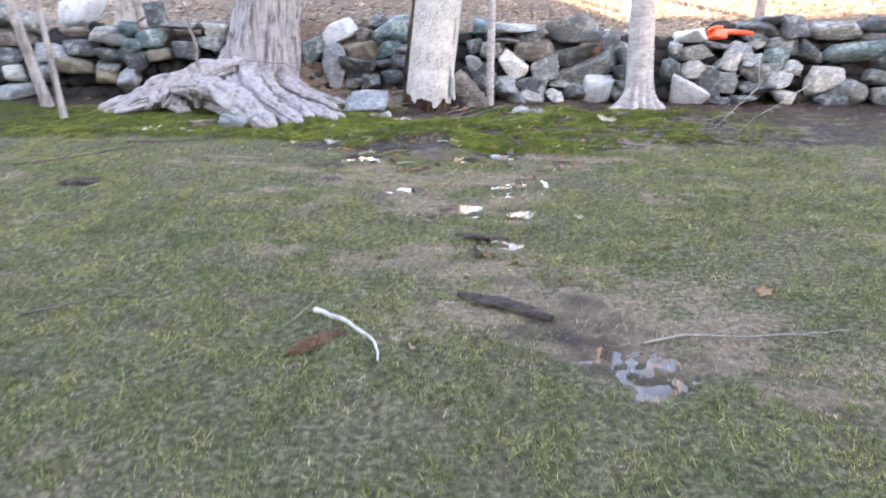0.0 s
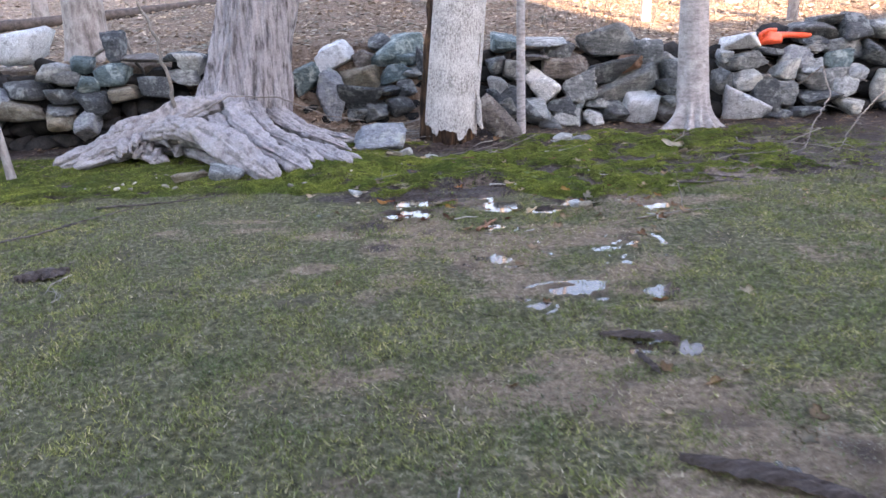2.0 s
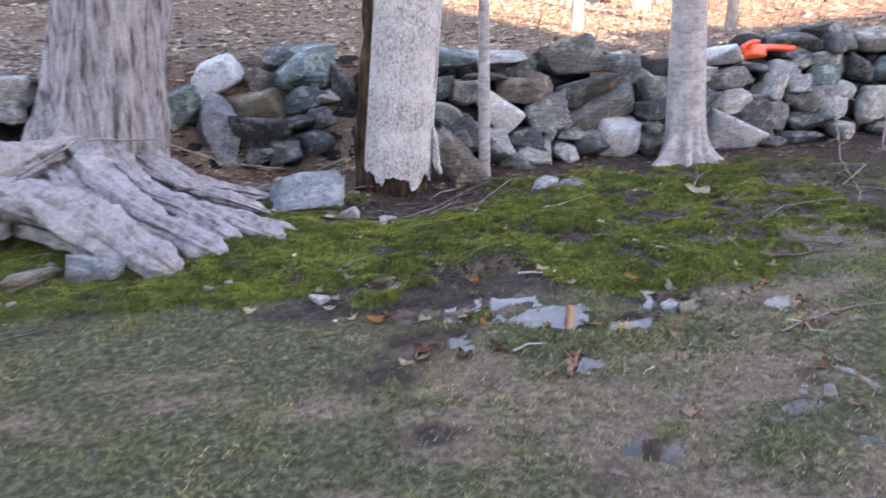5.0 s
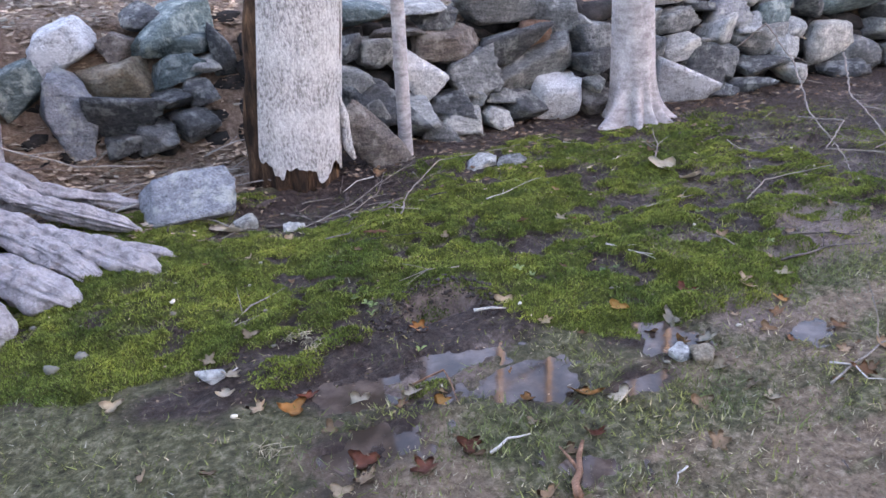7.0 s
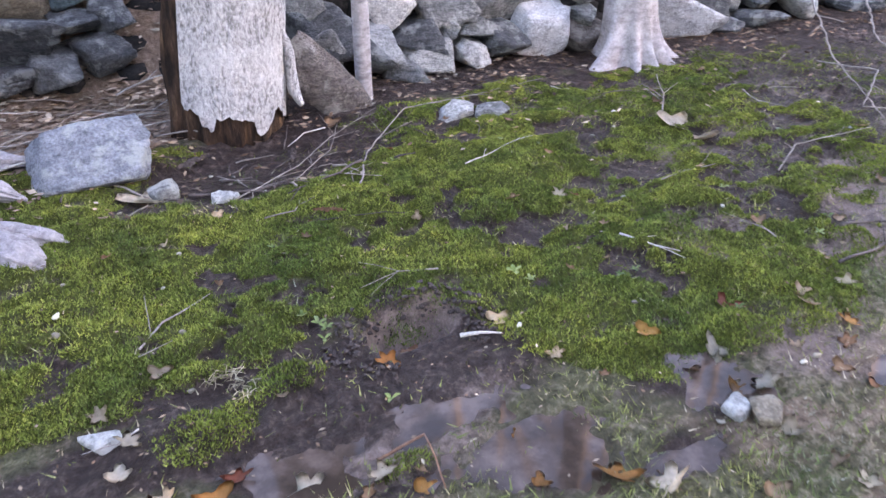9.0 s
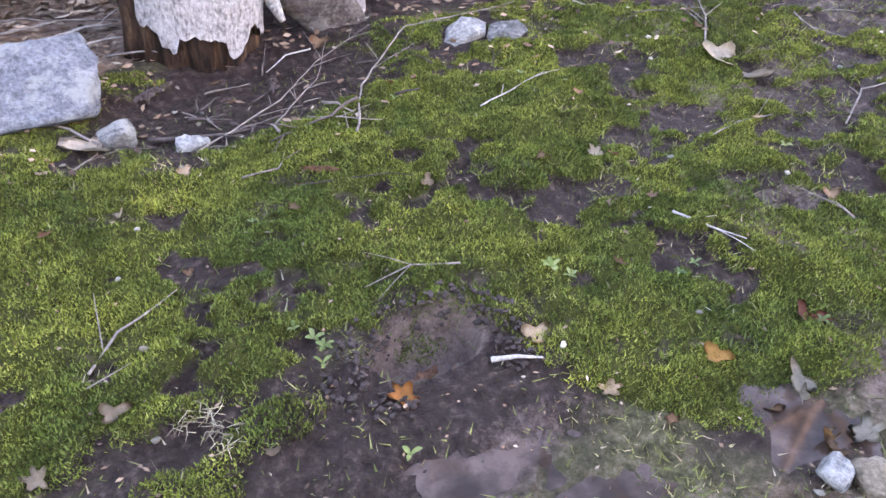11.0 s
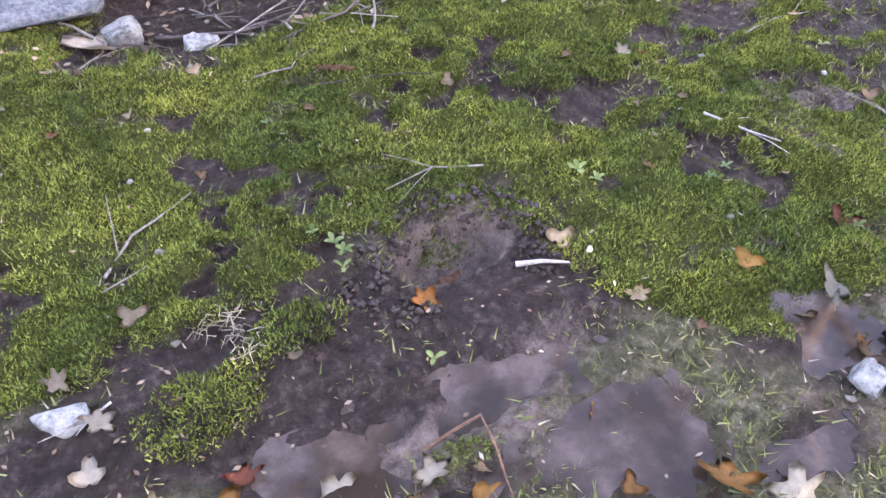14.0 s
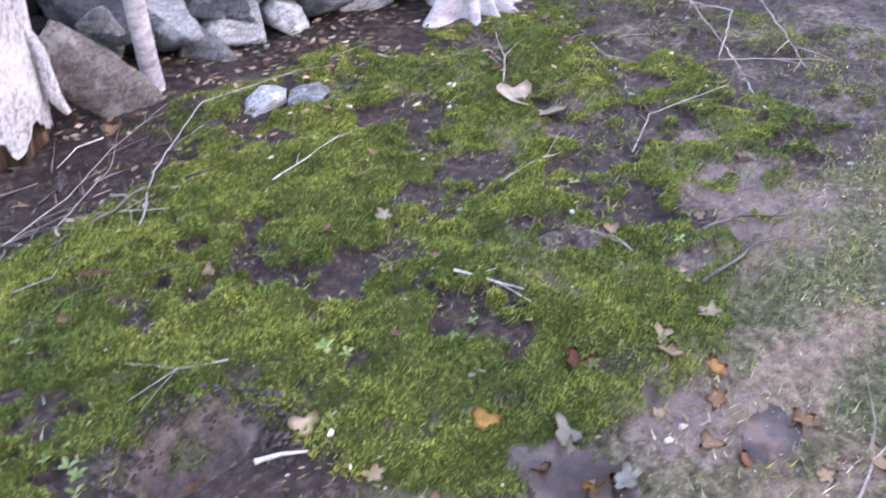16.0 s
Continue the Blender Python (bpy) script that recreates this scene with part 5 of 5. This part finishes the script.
twig([(1.02, 6.34), (1.08, 6.28), (1.05, 6.20), (1.10, 6.16)], 0.006, TWIG_WHITE, 0, 29, label="small pale hooked twig lying on the lawn")
twig([(-0.32, 6.43), (-0.24, 6.47), (-0.16, 6.46)], 0.008, TWIG_WHITE, 0, 30, label="cream-coloured twig lying at the puddle")
for i in range(34):
    x, y = loose.uniform(-3.6, 4.2), loose.choice((loose.uniform(6.4, 9.4), loose.uniform(8.6, 9.5), loose.uniform(3.5, 9.0)))
    a, l = loose.uniform(0, 6.28), loose.uniform(0.08, 0.35)
    twig([(x, y), (x + math.cos(a) * l * 0.5, y + math.sin(a) * l * 0.5), (x + math.cos(a + 0.3) * l, y + math.sin(a + 0.3) * l)], loose.uniform(0.0025, 0.006), loose.choice((TWIG, TWIG, TWIG_WHITE, TWIG_DARK)), loose.choice((0, 1, 2)), 400 + i, label="thin dry twig lying on the ground")
# the pale fallen branch that hangs from the wall to the ground
twig([(3.75, 10.15, 0.15), (4.1, 9.9, 0.55), (3.95, 9.4, 0.30), (3.44, 8.74, 0.10), (3.03, 8.07, 0.03), (2.73, 7.75, 0.02)], 0.011, TWIG, 8, 50, "branch", "pale bare branch fallen from the wall to the ground")
twig([(4.6, 9.5, 0.3), (3.98, 8.86, 0.14), (3.49, 8.2, 0.10), (3.19, 7.78, 0.03)], 0.010, TWIG, 8, 51, "branch", "pale bare branch fallen on the ground")
twig([(3.49, 8.88, 0.02), (3.29, 8.31, 0.12), (2.83, 8.03, 0.08), (3.39, 7.77, 0.03)], 0.008, TWIG, 6, 52, "branch", "pale bare branch fallen on the ground")
twig([(4.7, 10.0, 0.35), (4.3, 10.1, 0.52), (3.7, 10.2, 0.42), (3.3, 10.2, 0.75)], 0.010, TWIG, 4, 53, "branch", "pale thin branch hanging over the wall")
# stems in front of the old tree
twig([(-2.91, 9.21, 0.30), (-2.89, 9.21, 0.7), (-3.01, 9.22, 1.3), (-3.29, 9.23, 2.0), (-3.48, 9.33, 3.0)], 0.019, TWIG, 3, 60, "sapling", "thin rough dead stem before the old tree")
twig([(-2.75, 9.16, 0.38), (-2.38, 9.39, 0.55), (-1.88, 9.46, 0.50), (-1.4, 9.4, 0.30), (-1.0, 9.5, 0.22)], 0.011, TWIG, 2, 61, "branch", "thin bowed stem lying over the roots")
twig([(-3.42, 8.94, 0.28), (-3.01, 9.07, 0.36), (-2.7, 9.11, 0.42)], 0.008, TWIG, 2, 62, label="thin stem lying over the roots")
twig([(-4.1, 10.6, 0.1), (-3.7, 10.5, 0.35), (-3.2, 10.2, 0.12), (-2.9, 9.9, 0.3)], 0.022, TWIG, 4, 63, "branch", "fallen grey branch lying on the wall")
for i in range(26):
    x, y = loose.uniform(-1.9, -0.5), loose.uniform(9.2, 10.3)
    a, l = loose.uniform(-0.6, 0.6), loose.uniform(0.2, 0.5)
    twig([(x, y, 0.02), (x + math.cos(a) * l * 0.5, y + math.sin(a) * l * 0.5, 0.05), (x + math.cos(a) * l, y + math.sin(a) * l, 0.03)], loose.uniform(0.004, 0.010), loose.choice((TWIG, TWIG_WHITE)), 1, 500 + i, label="dry twig lying in leaf litter")


for i in range(36):
    x, y = loose.gauss(-0.15, 0.38), loose.gauss(8.95, 0.22)
    if y > 9.4 or abs(x + 0.15) < 0.3 and y > 9.25:
        continue
    a, l = loose.uniform(-1.5, 1.8), loose.uniform(0.05, 0.2)
    twig([(x, y), (x + math.cos(a) * l * 0.5, y + math.sin(a) * l * 0.5), (x + math.cos(a) * l, y + math.sin(a) * l)], loose.uniform(0.003, 0.009), loose.choice((TWIG, TWIG_DARK, TWIG_DARK, TWIG_DARK)), 0, 600 + i, label="broken twig lying on dark soil")


def bark_piece(x, y, length, width, turn, material, seed, label):
    """A curved strip of loose bark."""
    rnd = random.Random(seed)
    bm = bmesh.new()
    rows, cols = 14, 6
    grid = []
    for i in range(rows + 1):
        s = i / rows
        half = width / 2 * (1 - abs(2 * s - 1) ** 3 * 0.8) * rnd.uniform(0.6, 1.2)
        grid.append([bm.verts.new(((s - 0.5) * length, (2 * j / cols - 1) * half, 0.045 * length * math.sin(s * 3) + width * 0.20 * (1 - (2 * j / cols - 1) ** 2) + rnd.uniform(-0.007, 0.007))) for j in range(cols + 1)])
    for i in range(rows):
        for j in range(cols):
            bm.faces.new((grid[i][j], grid[i + 1][j], grid[i + 1][j + 1], grid[i][j + 1]))
    bmesh.ops.solidify(bm, geom=bm.faces[:], thickness=0.007)
    bmesh.ops.transform(bm, matrix=pose(x, y, land_at(x, y) + 0.004, 0, 0, turn), verts=bm.verts)
    return tagged(part("bark_piece", bm, material), label, "bark", "loose bark")


bark_piece(0.36, 4.33, 0.36, 0.085, -18, BARK_CHIP, 1, "dark strip of loose bark lying on the lawn")
bark_piece(0.32, 4.07, 0.22, 0.035, 100, BARK_CHIP, 2, "dark strip of loose bark lying on the lawn")
bark_piece(0.43, 3.18, 0.56, 0.11, -33, BARK_CHIP, 3, "long dark strip of loose bark lying on the lawn")
bark_piece(-0.46, 2.76, 0.32, 0.10, 48, BARK_RED, 4, "red-brown strip of bark lying on the lawn")
bark_piece(-2.84, 5.67, 0.30, 0.17, 20, BARK_CHIP, 5, "curled piece of bark lying on the lawn")
bark_piece(-0.04, 8.29, 0.14, 0.03, -30, BARK_RED, 6, "red-brown bark chip lying on the moss")
bark_piece(-0.42, 9.17, 0.20, 0.06, 30, BARK_CHIP, 7, "dark bark chip at the pale tree's foot")
bark_piece(0.05, 9.1, 0.16, 0.05, 70, BARK_CHIP, 8, "dark bark chip at the pale tree's foot")
bark_piece(-0.15, 7.33, 0.16, 0.05, 25, BARK_RED, 9, "red-brown bark chip in the mud hole")


def boulder(x, y, w, d, h, turn, tone, seed, label, name="boulder", sink=0.25, tilt=0.0, lean=0.0):
    bm = rough_stone(w, d, h, seed, level=4 if w > 0.4 else 3)
    bmesh.ops.transform(bm, matrix=pose(x, y, land_at(x, y) + h * (0.5 - sink), tilt, lean, turn), verts=bm.verts)
    return tagged(part(name, bm, STONE[tone], smooth_faces=True), label, "stone", "loose stones")


boulder(-0.86, 9.16, 0.50, 0.36, 0.13, -14, "blue", 27, "flat-faced grey boulder at the pale tree's foot", sink=-0.25, tilt=30)
boulder(1.03, 9.14, 0.16, 0.12, 0.08, 10, "pale", 5, "small pale stone lying on the moss", "stone")
boulder(1.19, 9.08, 0.19, 0.12, 0.05, -10, "grey", 6, "flat pale stone lying on the moss", "stone")
boulder(-0.61, 8.86, 0.13, 0.10, 0.09, 0, "grey", 7, "small pale stone lying on dark soil", "stone")
boulder(-0.38, 8.75, 0.08, 0.06, 0.05, 0, "pale", 8, "small pale stone lying on dark soil", "stone")
boulder(-1.04, 7.31, 0.075, 0.06, 0.045, 20, "pale", 9, "small pale stone lying in mud", "stone")
boulder(0.58, 6.63, 0.08, 0.07, 0.06, 20, "pale", 10, "small pale stone lying on the lawn", "stone")
boulder(0.64, 6.57, 0.10, 0.08, 0.06, 50, "ochre", 11, "small tan stone lying on the lawn", "stone")
boulder(-2.52, 8.09, 0.28, 0.15, 0.09, 30, "ochre", 13, "flat tan stone lying before the roots", "stone")
boulder(-2.22, 8.01, 0.26, 0.16, 0.12, 10, "grey", 14, "pale stone lying before the roots", "stone")
boulder(0.36, 9.50, 0.52, 0.13, 0.20, -12, "brown", 15, "weathered slab leaning against the pale tree", "slab", sink=-0.42, lean=48)
for i in range(56):
    near_root = i < 22
    x, y = (loose.uniform(-3.4, -1.2), loose.uniform(7.6, 8.3)) if near_root else (loose.uniform(-1.3, 3.2), loose.uniform(6.6, 9.4))
    s = loose.uniform(0.012, 0.045 if near_root else 0.020)
    bm = rough_stone(s * 1.3, s, s * 0.7, 800 + i, level=2)
    bmesh.ops.transform(bm, matrix=pose(x, y, land_at(x, y) + s * 0.2 + 0.004, 0, 0, loose.uniform(0, 360)), verts=bm.verts)
    tagged(part("pebble", bm, PEBBLE, smooth_faces=True), "small pale pebble lying on the moss", "pebble", "pebbles")


def weed(x, y, size, leaves, seed, label="small green weed with rounded leaves in the moss"):
    rnd = random.Random(seed)
    t = thing("weed", label, "weed", "weeds")
    z = land_at(x, y)
    for i in range(leaves):
        a = 6.28 * i / leaves + rnd.uniform(-0.3, 0.3)
        l, w, up = size * rnd.uniform(0.7, 1.1), size * rnd.uniform(0.34, 0.5), rnd.uniform(0.5, 1.1)
        verts, faces = [], []
        for k in range(7):
            s = k / 6
            half = w / 2 * math.sin(math.pi * min(1, s * 0.92 + 0.06)) ** 0.7
            r, h = s * l, 0.008 + up * l * s * (1.2 - 0.7 * s)
            for side in (-1, 0, 1):
                verts.append((x + math.cos(a) * r - math.sin(a) * half * side, y + math.sin(a) * r + math.cos(a) * half * side, z + h + abs(side) * half * 0.3))
        for k in range(6):
            for c in (0, 1):
                q = k * 3 + c
                faces.append((q, q + 1, q + 4, q + 3))
        put("leaf", mesh_of("leaf", verts, faces, WEED), t)


weed(-0.35, 7.54, 0.032, 4, 1)
weed(-0.34, 7.49, 0.030, 5, 3)
weed(-0.39, 7.58, 0.024, 4, 4)
weed(-0.36, 7.45, 0.026, 3, 5)
weed(0.37, 7.50, 0.036, 6, 2)
weed(0.42, 7.47, 0.028, 4, 6)
weed(0.70, 7.32, 0.022, 5, 7)
weed(0.80, 7.36, 0.024, 4, 8)
for i in range(9):
    weed(loose.uniform(-1.0, 1.8), loose.uniform(7.0, 8.9), loose.uniform(0.018, 0.032), loose.randrange(3, 6), 10 + i)


def dry_tuft(x, y, seed):
    rnd = random.Random(seed)
    pieces = []
    for _ in range(30):
        a, l = rnd.uniform(0, 6.28), rnd.uniform(0.02, 0.06)
        p = Vector((x + rnd.uniform(-0.05, 0.05), y + rnd.uniform(-0.04, 0.04), land_at(x, y) + 0.005))
        pieces.append(tube([p, p + Vector((math.cos(a) * l * 0.5, math.sin(a) * l * 0.5, 0.014)), p + Vector((math.cos(a + 0.5) * l, math.sin(a + 0.5) * l, 0.006))], [0.0013, 0.0011, 0.0006], 4))
    tagged(put("dry_tuft", mesh_of("dry_tuft", *joined(pieces), DRY_GRASS)), "pale dry grass tuft lying in the mud", "dry grass")


dry_tuft(-0.7, 7.41, 1)
dry_tuft(-0.64, 7.33, 2)
dry_tuft(-0.96, 6.77, 3)

# the mud hole's rim
rim = []
for i in range(230):
    a = loose.uniform(-0.9, 4.2)
    r = loose.uniform(0.16, 0.27)
    x, y = -0.09 + math.cos(a) * r * 1.1, 7.36 + math.sin(a) * r * 0.75
    q = loose.uniform(0.006, 0.016)
    bm = rough_stone(q * 1.2, q, q * 0.7, 900 + i, level=2)
    bmesh.ops.transform(bm, matrix=pose(x, y, land_at(x, y) + 0.006, loose.uniform(0, 90), 0, loose.uniform(0, 360)), verts=bm.verts)
    me = bpy.data.meshes.new("tmp")
    bm.to_mesh(me)
    rim.append(([v.co.copy() for v in me.vertices], [tuple(p.vertices) for p in me.polygons]))
    bpy.data.meshes.remove(me)
    bm.free()
SOIL = grainy("dark_soil", [(0.3, (0.025, 0.02, 0.018)), (0.7, (0.085, 0.068, 0.06))], 10, 60, 0.75, 0.8, 0.01)
tagged(put("soil_clods", mesh_of("soil_clods", *joined(rim), SOIL, False)), "dark crumbled soil round a mud hole", "soil", kind="stuff")

# ---- orange plastic tool on the wall, log behind ----
tool = thing("garden_tool", "bright orange plastic garden tool lying on the wall", "garden tool")
bm = rough_stone(0.22, 0.16, 0.15, 21)
bmesh.ops.transform(bm, matrix=pose(3.66, 10.27, 0.86, 0, 8, 10), verts=bm.verts)
part("body", bm, ORANGE, tool, smooth_faces=True)
put("nozzle", mesh_of("nozzle", *tube([(3.70, 10.26, 0.88), (3.85, 10.25, 0.885), (4.00, 10.24, 0.875), (4.10, 10.24, 0.87)], [0.045, 0.034, 0.036, 0.026], 14, 0.05, 3, step=0.03), ORANGE), tool)
put("handle", mesh_of("handle", *tube([(3.55, 10.26, 0.82), (3.51, 10.25, 0.89), (3.60, 10.25, 0.945), (3.70, 10.26, 0.945)], [0.025, 0.024, 0.022, 0.022], 10, step=0.02), ORANGE), tool)


def log(points, r, label, seed):
    pts = [(x, y, land_at(x, y) + r * 0.7) for x, y in points]
    tagged(put("log", mesh_of("log", *tube(pts, [r, r * 0.9, r * 0.7][:len(pts)], 12, 0.2, seed, step=0.15), TWIG_DARK)), label, "log", "fallen logs")


log([(-8.5, 15.0), (-5.0, 16.0), (-2.6, 16.8)], 0.10, "dark fallen log lying on leaf litter", 1)
log([(5.5, 17.0), (8.0, 18.2), (11.0, 19.0)], 0.14, "dark fallen log lying on the sunlit slope", 2)
log([(7.0, 22.0), (10.0, 22.6), (14.0, 23.5)], 0.18, "dark fallen log lying on the sunlit slope", 3)
